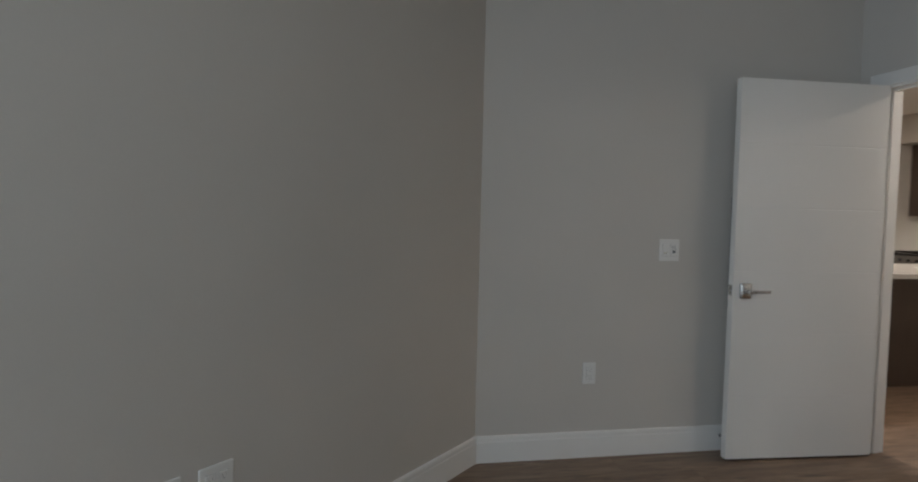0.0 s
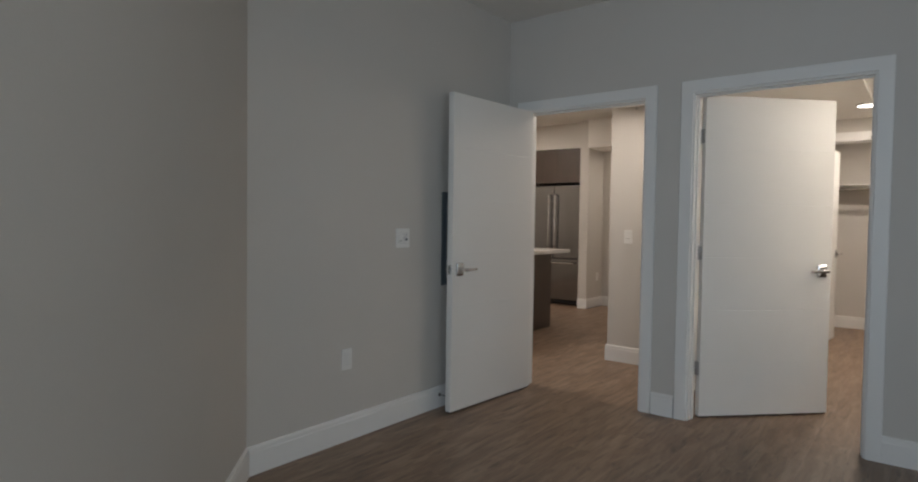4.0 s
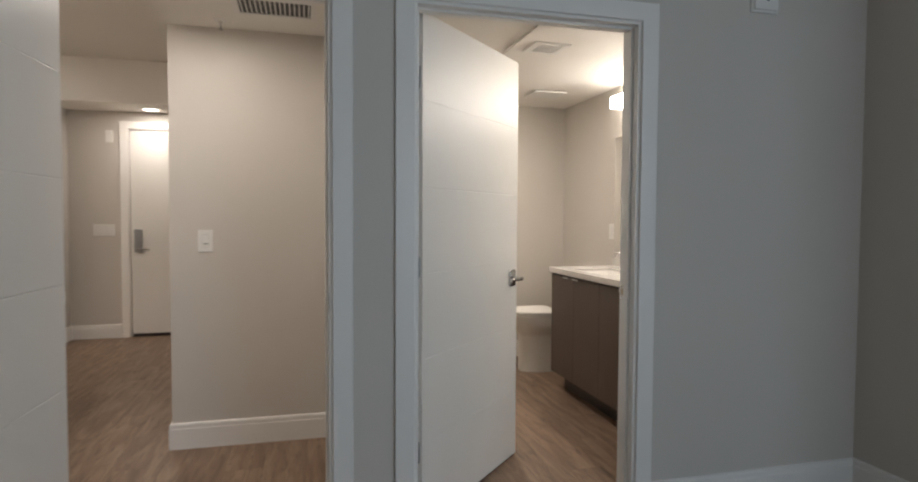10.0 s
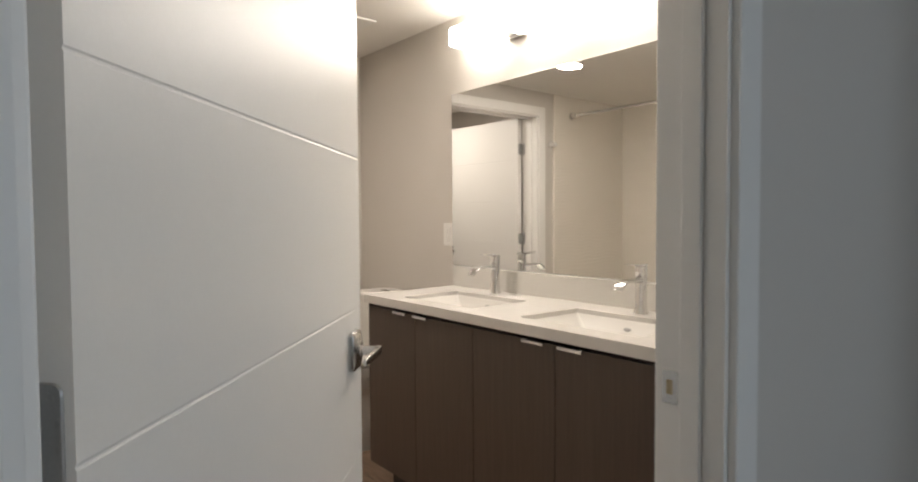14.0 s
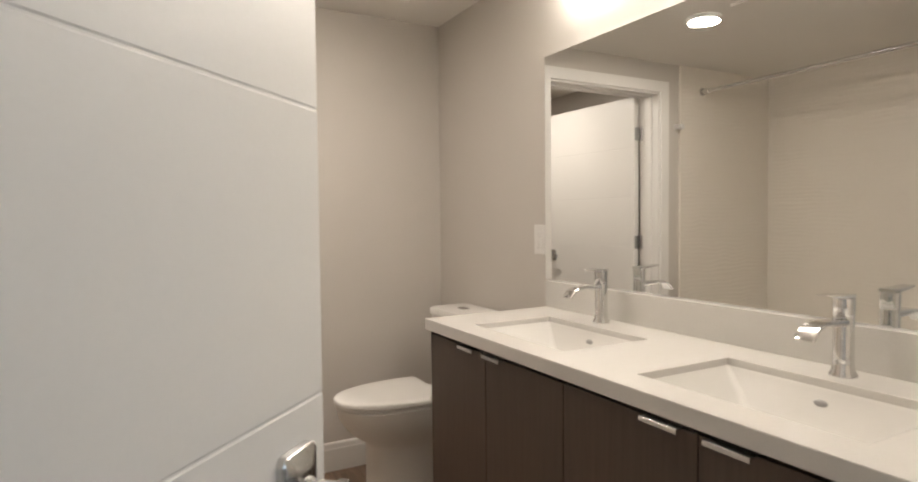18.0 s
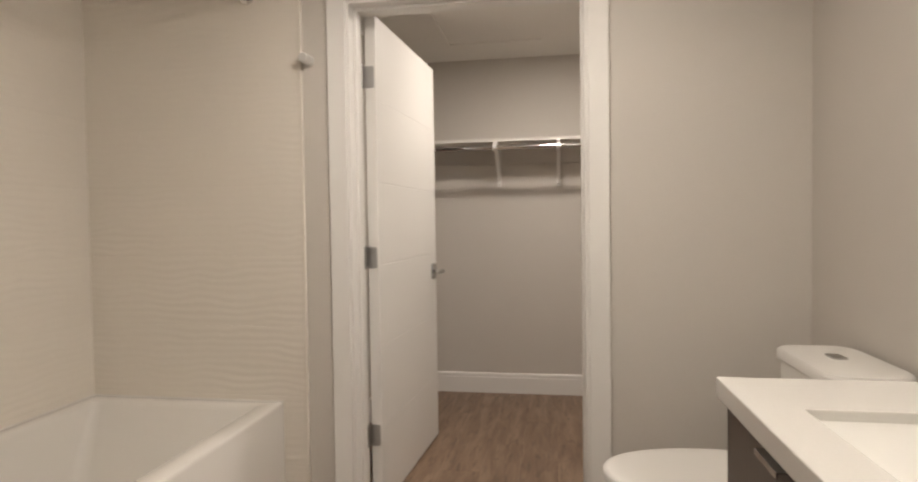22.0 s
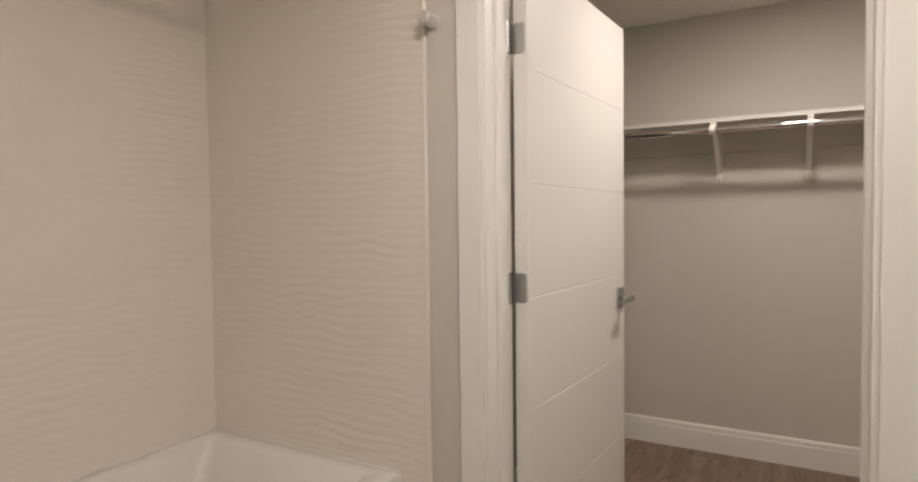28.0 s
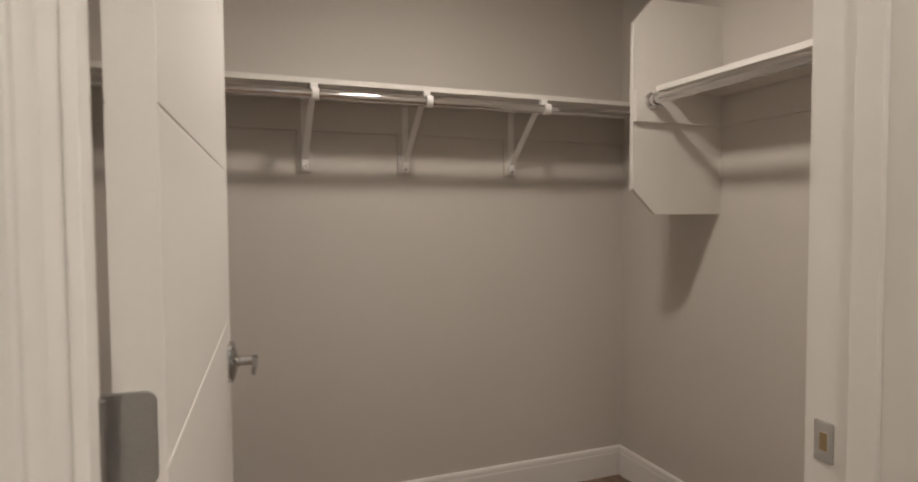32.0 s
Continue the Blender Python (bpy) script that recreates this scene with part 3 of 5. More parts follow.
def door(name, label, px, py, angle, width, top, flip, keypad=False, gap=0.003, hz=0.93, drop=0.0):
    """A leaf with five grooves, hinged at (px, py): u runs from hinge to latch, v to the side it opens to."""
    ob = thing(name, label, "door", (px, py, 0.012), kind="structure")
    c, s = math.cos(radians(angle)), math.sin(radians(angle))
    u, v = ((-s, -c, 0), (-c, s, 0)) if flip else ((s, -c, 0), (c, s, 0))
    if keypad:
        u, v = (0, 1, 0), (1, 0, 0)
    m = axes((px, py, 0), u, v, (0, 0, 1))
    u0, v0 = ((0, -1, 0), (-1, 0, 0)) if flip else ((0, -1, 0), (1, 0, 0))
    shut = m if keypad else axes((px, py, 0), u0, v0, (0, 0, 1))
    t, lo = 0.044, 0.034 if keypad else 0.012
    g = (top - lo) / 6
    prof = [(-t, lo), (0, lo)]
    cuts = [lo + g * k for k in range(1, 6)] if not keypad else []
    for z in cuts:
        prof += [(0, z - 0.003), (-0.0012, z - 0.001), (-0.0012, z + 0.001), (0, z + 0.003)]
    prof += [(0, top), (-t, top)]
    for z in cuts[::-1]:
        prof += [(-t, z + 0.003), (-t + 0.0012, z + 0.001), (-t + 0.0012, z - 0.001), (-t, z - 0.003)]
    bm = bmesh.new()
    prism(bm, prof, width, m @ axes((gap, 0, 0), (0, 1, 0), (0, 0, 1), (1, 0, 0)))
    leaf = part("leaf", bm, DOOR, ob, "white painted leaf with horizontal grooves")
    bm = boxes((gap + 0.004, width + gap - 0.004, -t + 0.006, -0.006, 0.004, lo))
    bm.transform(m)
    part("bottom_sweep", bm, DARKEDGE, ob)
    uh = width + gap - 0.068
    for side, face in ((1, 0.0), (-1, -t)):
        f = m @ axes((uh, face, hz), (-side, 0, 0), (0, 0, 1), (0, side, 0))
        bm = bmesh.new()
        if keypad:
            plate(bm, f @ Matrix.Translation((0, 0.085, 0)), 0.074, 0.235, 0.024, 0.012, 4)
        else:
            rows = [rrect(-0.033, 0.033, -0.042, 0.042, z, r, 4) for z, r in ((0, 0.010), (0.009, 0.010))]
            rows += [rrect(-0.031, 0.031, -0.040, 0.040, 0.0115, 0.009, 4), rrect(-0.017, 0.017, -0.021, 0.021, 0.0185, 0.010, 4), rrect(-0.013, 0.013, -0.016, 0.016, 0.0195, 0.009, 4)]
            loft(bm, [[f @ p for p in r] for r in rows])
        h = part("door_handle", bm, LOCKSTEEL if keypad else NICKEL, ob, "brushed metal electronic lock with a metal lever" if keypad else "satin nickel lever handle on a square rose", True)
        bm = bmesh.new()
        tube(bm, [f @ Vector((0, 0, z)) for z in (0.010, 0.022, 0.024, 0.062)], [0.014, 0.013, 0.0105, 0.0105], 20)
        part("neck", bm, NICKEL, h, "", True)
        bm = bmesh.new()
        rows = []
        for k, (du, hh, zz, th) in enumerate(((0.0125, 0.0085, 0.0565, 0.011), (0.011, 0.0095, 0.0565, 0.013), (-0.03, 0.0090, 0.057, 0.011), (-0.07, 0.0082, 0.0565, 0.0095), (-0.108, 0.0075, 0.0555, 0.0085), (-0.110, 0.0065, 0.0553, 0.007))):
            rows.append([f @ Vector((-du * side, q.x, zz + q.y)) for q in rrect(-hh, hh, -th / 2, th / 2, 0, 0.0022, 3)])
        loft(bm, rows)
        part("lever", bm, NICKEL, h, "", True)
    bm = bmesh.new()
    plate(bm, m @ axes((width + gap, -t / 2, hz), (0, 1, 0), (0, 0, 1), (1, 0, 0)), 0.026, 0.056, 0.0015, 0.003)
    lp = part("latch_plate", bm, NICKEL, ob, "brushed metal latch plate")
    bm = bmesh.new()
    box(bm, width + gap + 0.001, width + gap + 0.010, -t / 2 - 0.006, -t / 2 + 0.006, hz - 0.008, hz + 0.008, 0.002)
    bm.transform(m)
    part("latch_bolt", bm, NICKEL, lp)
    for z in (0.312 - drop, 1.049 - drop, 1.785 - drop):
        bm = bmesh.new()
        tube(bm, [m @ Vector((-0.004, 0.006, z + q)) for q in (-0.047, -0.045, 0.045, 0.047)], [0.004, 0.0065, 0.0065, 0.004], 12)
        hg = part("hinge", bm, HINGE, ob, "satin nickel butt hinge", True)
        bm = bmesh.new()
        vc, wl = (-0.009, 0.056) if gap > 0.01 else (-0.016, 0.038)
        leaf_m = m @ axes((gap - 0.0002, vc, z), (0, 1, 0), (0, 0, 1), (-1, 0, 0))
        plate(bm, leaf_m, wl, 0.089, 0.0022, 0.010, 4)
        la = part("hinge_leaf", bm, HINGE, hg)
        for du, dz in ((-0.008, -0.032), (-0.014, -0.011), (-0.014, 0.011), (-0.008, 0.032)):
            bm = bmesh.new()
            loft(bm, [[leaf_m @ p for p in oval(du, dz, r, r, h, 12)] for r, h in ((0.0042, 0.002), (0.0042, 0.0024), (0.0030, 0.0024), (0.0018, 0.0022))])
            part("screw", bm, HINGE, la)
        bm = bmesh.new()
        plate(bm, shut @ axes((-0.0088, -0.016, z), (0, 1, 0), (0, 0, 1), (1, 0, 0)), 0.038, 0.089, 0.0022, 0.008, 4)
        part("hinge_leaf", bm, HINGE, hg)
    return ob


door("door_1", "white grooved bedroom door standing wide open", 2.758, D1[1] - 0.022, 93.3, 0.860, 2.035, True, hz=0.920)
door("door_2", "white grooved bathroom door standing half open", 2.892, D2[1] - 0.022, 45.5, 0.888, 2.035, False, hz=0.938)
ORIGIN.xyz = CLOSET
door("door_3", "white grooved closet door standing open", 5.807, D3[1] - 0.024, 86.4, 0.892, 2.035, False, gap=0.022, drop=-0.004)
ORIGIN.xyz = MAIN
door("door_4", "plain white entry door with an electronic lock", 7.353, 2.835, 0.0, 0.874, 2.108, False, True, hz=0.902)

# ---- bathroom ----
ORIGIN.xyz = VANITY
CT = 0.885
counter = bmesh.new()
SINKS = ((4.045, 4.505), (3.320, 3.790))
SY0, SY1 = -0.152, 0.148
xs = [2.930, SINKS[1][0], SINKS[1][1], SINKS[0][0], SINKS[0][1], 4.70]
ys = [-0.3155, SY0, SY1, 0.235]


def slab_with_holes(bm, xs, ys, z0, z1, holes):
    """A slab on a grid of lines, open at some of its fields."""
    nx, ny = len(xs) - 1, len(ys) - 1
    full = {(i, j) for i in range(nx) for j in range(ny)} - set(holes)
    vt = {(i, j, k): bm.verts.new((xs[i], ys[j], z)) for i in range(nx + 1) for j in range(ny + 1) for k, z in enumerate((z0, z1))}
    for i, j in full:
        bm.faces.new([vt[p] for p in ((i, j, 1), (i + 1, j, 1), (i + 1, j + 1, 1), (i, j + 1, 1))])
        bm.faces.new([vt[p] for p in ((i, j, 0), (i, j + 1, 0), (i + 1, j + 1, 0), (i + 1, j, 0))])
        for di, dj, a, b in ((-1, 0, (i, j), (i, j + 1)), (1, 0, (i + 1, j), (i + 1, j + 1)), (0, -1, (i, j), (i + 1, j)), (0, 1, (i, j + 1), (i + 1, j + 1))):
            if (i + di, j + dj) not in full:
                bm.faces.new([vt[(*a, 0)], vt[(*b, 0)], vt[(*b, 1)], vt[(*a, 1)]])
    bmesh.ops.recalc_face_normals(bm, faces=bm.faces)
    sharp = [e for e in bm.edges if len(e.link_faces) == 2 and e.calc_face_angle() > 1.0]
    bmesh.ops.bevel(bm, geom=sharp, offset=0.0025, segments=2, affect="EDGES", profile=0.6)
    return bm


slab_with_holes(counter, xs, ys, 0.847, CT, [(1, 1), (3, 1)])
top = thing("vanity_countertop", "white quartz vanity top with two undermount cut-outs", "countertop", (3.8, 0, 0.847))
part("countertop_slab", counter, QUARTZ, top)
part("backsplash", boxes((2.930, 4.70, -0.3155, -0.282, CT, 0.985), bev=0.0015), QUARTZ, top)

for a, b in SINKS:
    sk = thing("sink", "white rectangular undermount sink with sloping sides", "sink", ((a + b) / 2, 0, 0.74), "vanity sinks")
    bm = bmesh.new()
    rings = [rrect(a + 0.0004, b - 0.0004, SY0 + 0.0004, SY1 - 0.0004, 0.840, 0.001, 4), rrect(a + 0.0004, b - 0.0004, SY0 + 0.0004, SY1 - 0.0004, 0.8665, 0.001, 4),
             rrect(a + 0.003, b - 0.003, SY0 + 0.003, SY1 - 0.003, 0.868, 0.004, 4), rrect(a + 0.007, b - 0.007, SY0 + 0.006, SY1 - 0.006, 0.861, 0.012, 4),
             rrect(a + 0.115, b - 0.115, SY0 + 0.055, SY1 - 0.075, 0.752, 0.03, 4), rrect(a + 0.145, b - 0.145, SY0 + 0.075, SY1 - 0.10, 0.744, 0.03, 4)]
    loft(bm, rings, False, True)
    part("basin", bm, CERAMIC, sk, "", True)
    bm = bmesh.new()
    cx, cy = (a + b) / 2, (SY0 + SY1) / 2 - 0.012
    loft(bm, [oval(cx, cy, r, r, z, 24) for r, z in ((0.023, 0.7445), (0.023, 0.7475), (0.019, 0.7485), (0.017, 0.7465))])
    part("drain", bm, CHROME, sk, "chrome pop-up drain", True)
    bm = bmesh.new()
    m = axes((cx, SY0 + 0.0163, 0.838), (1, 0, 0), (0, -0.41, 0.912), (0, 0.912, 0.41))
    loft(bm, [[m @ p for p in oval(0, 0, rx, ry, z, 24)] for rx, ry, z in ((0.0145, 0.0075, -0.002), (0.0145, 0.0075, 0.0012), (0.012, 0.0055, 0.0019), (0.006, 0.0028, 0.0021))])
    part("overflow_cap", bm, HINGE, sk, "oval metal overflow", True)

mir = thing("vanity_mirror", "frameless wide wall mirror above the vanity", "mirror", (3.8, -0.312, 0.987))
part("mirror_pane", boxes((2.932, 4.732, -0.3155, -0.3065, 0.988, 1.852)), MIRROR, mir)
part("mirror_edge", boxes((2.932, 4.732, -0.3155, -0.3075, 0.9855, 0.9878), (4.732, 4.7332, -0.3155, -0.3072, 0.9855, 1.852)), NICKEL, mir, "thin metal edge strip")


def faucet(x, y):
    ob = thing("faucet", "chrome single-lever basin faucet with a flat spout", "faucet", (x, y, CT), "vanity faucets")
    bm = bmesh.new()
    loft(bm, [oval(x, y, r, r * 0.92, CT + z, 28, 2.6) for z, r in ((0, 0.0265), (0.004, 0.0265), (0.012, 0.0215), (0.03, 0.0195), (0.125, 0.0190), (0.128, 0.0178))])
    part("body", bm, CHROME, ob, "", True)
    bm = bmesh.new()
    loft(bm, [oval(x, y, r, r * 0.92, CT + z, 28, 2.6) for z, r in ((0.1285, 0.0182), (0.130, 0.0195), (0.165, 0.0200), (0.168, 0.0185))])
    part("cartridge_cap", bm, CHROME, ob, "", True)
    bm = bmesh.new()
    rows = []
    for dy, z, w, t in ((0.0, 0.118, 0.017, 0.018), (0.03, 0.117, 0.018, 0.015), (0.07, 0.120, 0.020, 0.011), (0.10, 0.119, 0.021, 0.010), (0.122, 0.111, 0.0215, 0.011), (0.136, 0.097, 0.0215, 0.011), (0.140, 0.091, 0.021, 0.009)):
        tilt = 0.0 if dy < 0.1 else (0.5 if dy < 0.13 else 1.0)
        ring = []
        for q in rrect(-w, w, -t / 2, t / 2, 0, t * 0.42, 3):
            ring.append(Vector((x + q.x, y + dy + q.y * tilt, CT + z + q.y * (1 - 0.7 * tilt))))
        rows.append(ring)
    loft(bm, rows)
    part("spout", bm, CHROME, ob, "", True)
    bm = bmesh.new()
    rows = []
    for dy, z, w, t in ((-0.016, 0.172, 0.017, 0.008), (0.01, 0.172, 0.019, 0.008), (0.05, 0.175, 0.018, 0.005), (0.075, 0.178, 0.016, 0.004), (0.079, 0.1785, 0.013, 0.003)):
        rows.append([Vector((x + q.x, y + dy, CT + z + q.y)) for q in rrect(-w, w, -t / 2, t / 2, 0, t * 0.4, 3)])
    loft(bm, rows)
    part("lever", bm, CHROME, ob, "", True)
    return ob


faucet(4.318, -0.222)
faucet(3.555, -0.215)

# vanity cabinets: carcass, slab fronts and tab pulls
FY = 0.216


def cabinet(name, label, x0, x1, fronts, group):
    ob = thing(name, label, "cabinet", ((x0 + x1) / 2, 0, 0), group)
    part("carcass", boxes((x0 + 0.001, x1 - 0.001, -0.29, FY - 0.02, 0.115, 0.725)), DARKWOOD, ob)
    part("front_rail", boxes((x0 + 0.001, x1 - 0.001, FY - 0.032, FY - 0.0205, 0.726, 0.846)), DARKEDGE, ob)
    part("toe_kick", boxes((x0 + 0.001, x1 - 0.06 if x1 > 4.6 else x1 - 0.001, 0.10, 0.135, 0.0, 0.115)), DARKEDGE, ob, "recessed dark plinth")
    for kind, a, b, z0, z1, px in fronts:
        d = part(kind, boxes((a + 0.0015, b - 0.0015, FY - 0.019, FY, z0, z1), bev=0.001), DARKWOOD, ob)
        bm = bmesh.new()
        box(bm, px - 0.047, px + 0.047, FY - 0.018, FY + 0.022, z1 + 0.0005, z1 + 0.003, 0.0003, 1)
        box(bm, px - 0.047, px + 0.047, FY + 0.0195, FY + 0.022, z1 - 0.007, z1 + 0.001)
        part("tab_pull", bm, NICKEL, d, "brushed metal edge pull")
    return ob


cabinet("vanity_cabinet", "dark wood-grain vanity cabinet with two slab doors", 3.962, 4.685, (("cabinet_door", 4.325, 4.685, 0.118, 0.832, 4.415), ("cabinet_door", 3.962, 4.325, 0.118, 0.832, 4.267)), "vanity cabinets")
cabinet("vanity_cabinet", "dark wood-grain vanity cabinet with two slab doors", 3.188, 3.962, (("cabinet_door", 3.571, 3.962, 0.118, 0.832, 3.650), ("cabinet_door", 3.188, 3.571, 0.118, 0.832, 3.498)), "vanity cabinets")
cabinet("vanity_drawer_unit", "dark wood-grain vanity unit with three drawers", 2.933, 3.188, (("drawer", 2.933, 3.188, 0.610, 0.832, 3.085), ("drawer", 2.933, 3.188, 0.366, 0.600, 3.085), ("drawer", 2.933, 3.188, 0.118, 0.356, 3.085)), "vanity cabinets")
part("side_panel", boxes((4.6855, 4.690, -0.314, FY, 0.118, 0.846)), DARKWOOD, bpy.data.objects["vanity_cabinet"], "dark wood-grain end panel")

# light bars over the mirror
for cx in (4.26, 3.49):
    ob = thing("vanity_light", "lit rectangular glass light bar above the mirror", "light fixture", (cx, -0.316, 2.04), "vanity lights")
    part("back_plate", boxes((cx - 0.06, cx + 0.06, -0.3155, -0.285, 2.025, 2.145), bev=0.002), CHROME, ob, "chrome wall plate")
    part("diffuser", boxes((cx - 0.33, cx + 0.33, -0.275, -0.18, 2.04, 2.125), bev=0.006), LAMP, ob, "glowing white diffuser")
    part("clip", boxes((cx - 0.035, cx + 0.035, -0.285, -0.172, 2.030, 2.038)), CHROME, ob, "small chrome bracket")
    for sx in (-0.3315, 0.3315):
        part("end_cap", boxes((cx + sx - 0.0015, cx + sx + 0.0015, -0.235, -0.215, 2.07, 2.095)), CHROME, ob)


def disc_light(x, y, z, r=0.085):
    ob = thing("ceiling_disc_light", "round flush ceiling light with a lit white lens", "ceiling light", (x, y, z), "disc lights")
    bm = bmesh.new()
    loft(bm, [oval(x, y, q, q, z - h, 40) for q, h in ((r, 0), (r, 0.010), (r - 0.006, 0.016), (r - 0.018, 0.017))], True, False)
    part("rim", bm, PLASTIC, ob, "white plastic rim", True)
    bm = bmesh.new()
    loft(bm, [oval(x, y, q, q, z - h, 40) for q, h in ((r - 0.018, 0.0165), (r - 0.04, 0.019))], False, True)
    part("lens", bm, DISC, ob, "glowing lens", True)


disc_light(4.935, 0.845, BATH_TOP)
ORIGIN.xyz = CLOSET
disc_light(6.486, 0.605, CLO_TOP)
ORIGIN.xyz = MAIN
disc_light(3.42, 2.50, HALL_TOP)
disc_light(7.03, 3.45, 2.295)
# the three discs at x = 3.1 to 3.3 are added bodies for that fill
for lx, ly in ((5.90, 5.05), (4.4, 5.2), (3.1, 3.9), (3.1, 4.75), (3.3, 5.8)):
    disc_light(lx, ly, KIT_TOP)

# ceiling fittings of the bathroom
ORIGIN.xyz = VANITY
vent = thing("ceiling_vent", "small white ceiling air vent with dark slots", "vent", (3.90, 0.61, BATH_TOP))
part("frame", boxes((3.800, 4.000, 0.50, 0.54, BATH_TOP - 0.008, BATH_TOP), (3.800, 4.000, 0.68, 0.72, BATH_TOP - 0.008, BATH_TOP), (3.800, 3.830, 0.54, 0.68, BATH_TOP - 0.008, BATH_TOP), (3.970, 4.000, 0.54, 0.68, BATH_TOP - 0.008, BATH_TOP)), PLASTIC, vent)
# no duct is cut: a black sheet gives the shade between the slats
part("backing", boxes((3.830, 3.970, 0.54, 0.68, BATH_TOP - 0.002, BATH_TOP - 0.0005)), BLACK, vent, "black sheet for the shade in the duct")
for k in range(8):
    x = 3.840 + k * 0.0175
    part("slat", boxes((x, x + 0.005, 0.54, 0.68, BATH_TOP - 0.007, BATH_TOP - 0.003)), PLASTIC, vent)
fan = thing("exhaust_fan", "white square bathroom exhaust fan cover", "exhaust fan", (5.12, 0.10, BATH_TOP))
part("backing", boxes((4.99, 5.175, 0.0, 0.24, BATH_TOP - 0.008, BATH_TOP)), PLASTIC, fan)
part("cover", boxes((4.967, 5.192, -0.012, 0.258, BATH_TOP - 0.018, BATH_TOP - 0.0085), bev=0.003), PLASTIC, fan, "floating white cover")
acc = thing("access_panel", "flush painted ceiling access panel with a raised rim", "access panel", (3.8, 1.15, BATH_TOP), kind="structure")
part("rim", boxes((3.05, 4.75, 0.800, 0.822, BATH_TOP - 0.012, BATH_TOP), bev=0.003), CEIL, acc)


def sprinkler(x, y, z):
    ob = thing("sprinkler_head", "small white pendent fire sprinkler on the ceiling", "sprinkler", (x, y, z), "sprinklers")
    bm = bmesh.new()
    loft(bm, [oval(x, y, r, r, z - h, 24) for r, h in ((0.034, 0), (0.032, 0.004), (0.018, 0.007))])
    part("escutcheon", bm, PLASTIC, ob, "", True)
    bm = bmesh.new()
    tube(bm, [(x, y, z - 0.006), (x, y, z - 0.022), (x, y, z - 0.028)], [0.009, 0.009, 0.005], 14)
    part("nozzle", bm, PLASTIC, ob, "", True)
    for sx in (-0.009, 0.009):
        part("yoke_arm", tube(bmesh.new(), [(x + sx, y, z - 0.02), (x + sx * 0.9, y, z - 0.038), (x, y, z - 0.047)], 0.0022, 8), NICKEL, ob)
    bm = bmesh.new()
    loft(bm, [oval(x, y, r, r, z - h, 20) for r, h in ((0.013, 0.047), (0.0135, 0.0485), (0.012, 0.050))])
    part("deflector", bm, NICKEL, ob)


sprinkler(4.98, 0.434, BATH_TOP)
ORIGIN.xyz = MAIN
sprinkler(3.86, 2.41, HALL_TOP)

# bathtub
ORIGIN.xyz = TUB
X0, X1, Y0, Y1, TZ = 4.258, 5.650, 1.622, 2.468, 0.498
tub = thing("bathtub", "glossy white alcove bathtub with a flat apron", "bathtub", ((X0 + X1) / 2, (Y0 + Y1) / 2, 0))
bm = bmesh.new()
loft(bm, [rrect(X0, X1, Y0, Y1, 0.0, 0.004, 5), rrect(X0, X1, Y0, Y1, TZ - 0.012, 0.004, 5), rrect(X0 + 0.002, X1 - 0.002, Y0 + 0.003, Y1 - 0.002, TZ - 0.004, 0.006, 5), rrect(X0 + 0.006, X1 - 0.006, Y0 + 0.010, Y1 - 0.006, TZ, 0.010, 5),
          rrect(X0 + 0.07, X1 - 0.055, Y0 + 0.075, Y1 - 0.055, TZ, 0.03, 5), rrect(X0 + 0.076, X1 - 0.063, Y0 + 0.082, Y1 - 0.062, TZ - 0.006, 0.03, 5), rrect(X0 + 0.082, X1 - 0.075, Y0 + 0.088, Y1 - 0.068, TZ - 0.02, 0.03, 5),
          rrect(X0 + 0.12, X1 - 0.20, Y0 + 0.12, Y1 - 0.10, TZ - 0.25, 0.05, 5), rrect(X0 + 0.14, X1 - 0.29, Y0 + 0.15, Y1 - 0.13, 0.115, 0.11, 5), rrect(X0 + 0.19, X1 - 0.35, Y0 + 0.20, Y1 - 0.18, 0.10, 0.10, 5)])
part("shell", bm, ACRYLIC, tub, "", True)
bm = bmesh.new()
loft(bm, [oval(X0 + 0.28, 2.05, r, r, z, 24) for r, z in ((0.03, 0.1005), (0.03, 0.104), (0.02, 0.105))])
part("drain", bm, CHROME, tub, "chrome drain", True)

# wavy wall tile round the tub
surround = thing("tile_surround", "cream glazed wall tiles with a wavy relief", "tile wall", (4.9, 2.2, TZ), kind="structure")
TW, TH, NX, NZ = 1.5, 0.2765, 90, 48


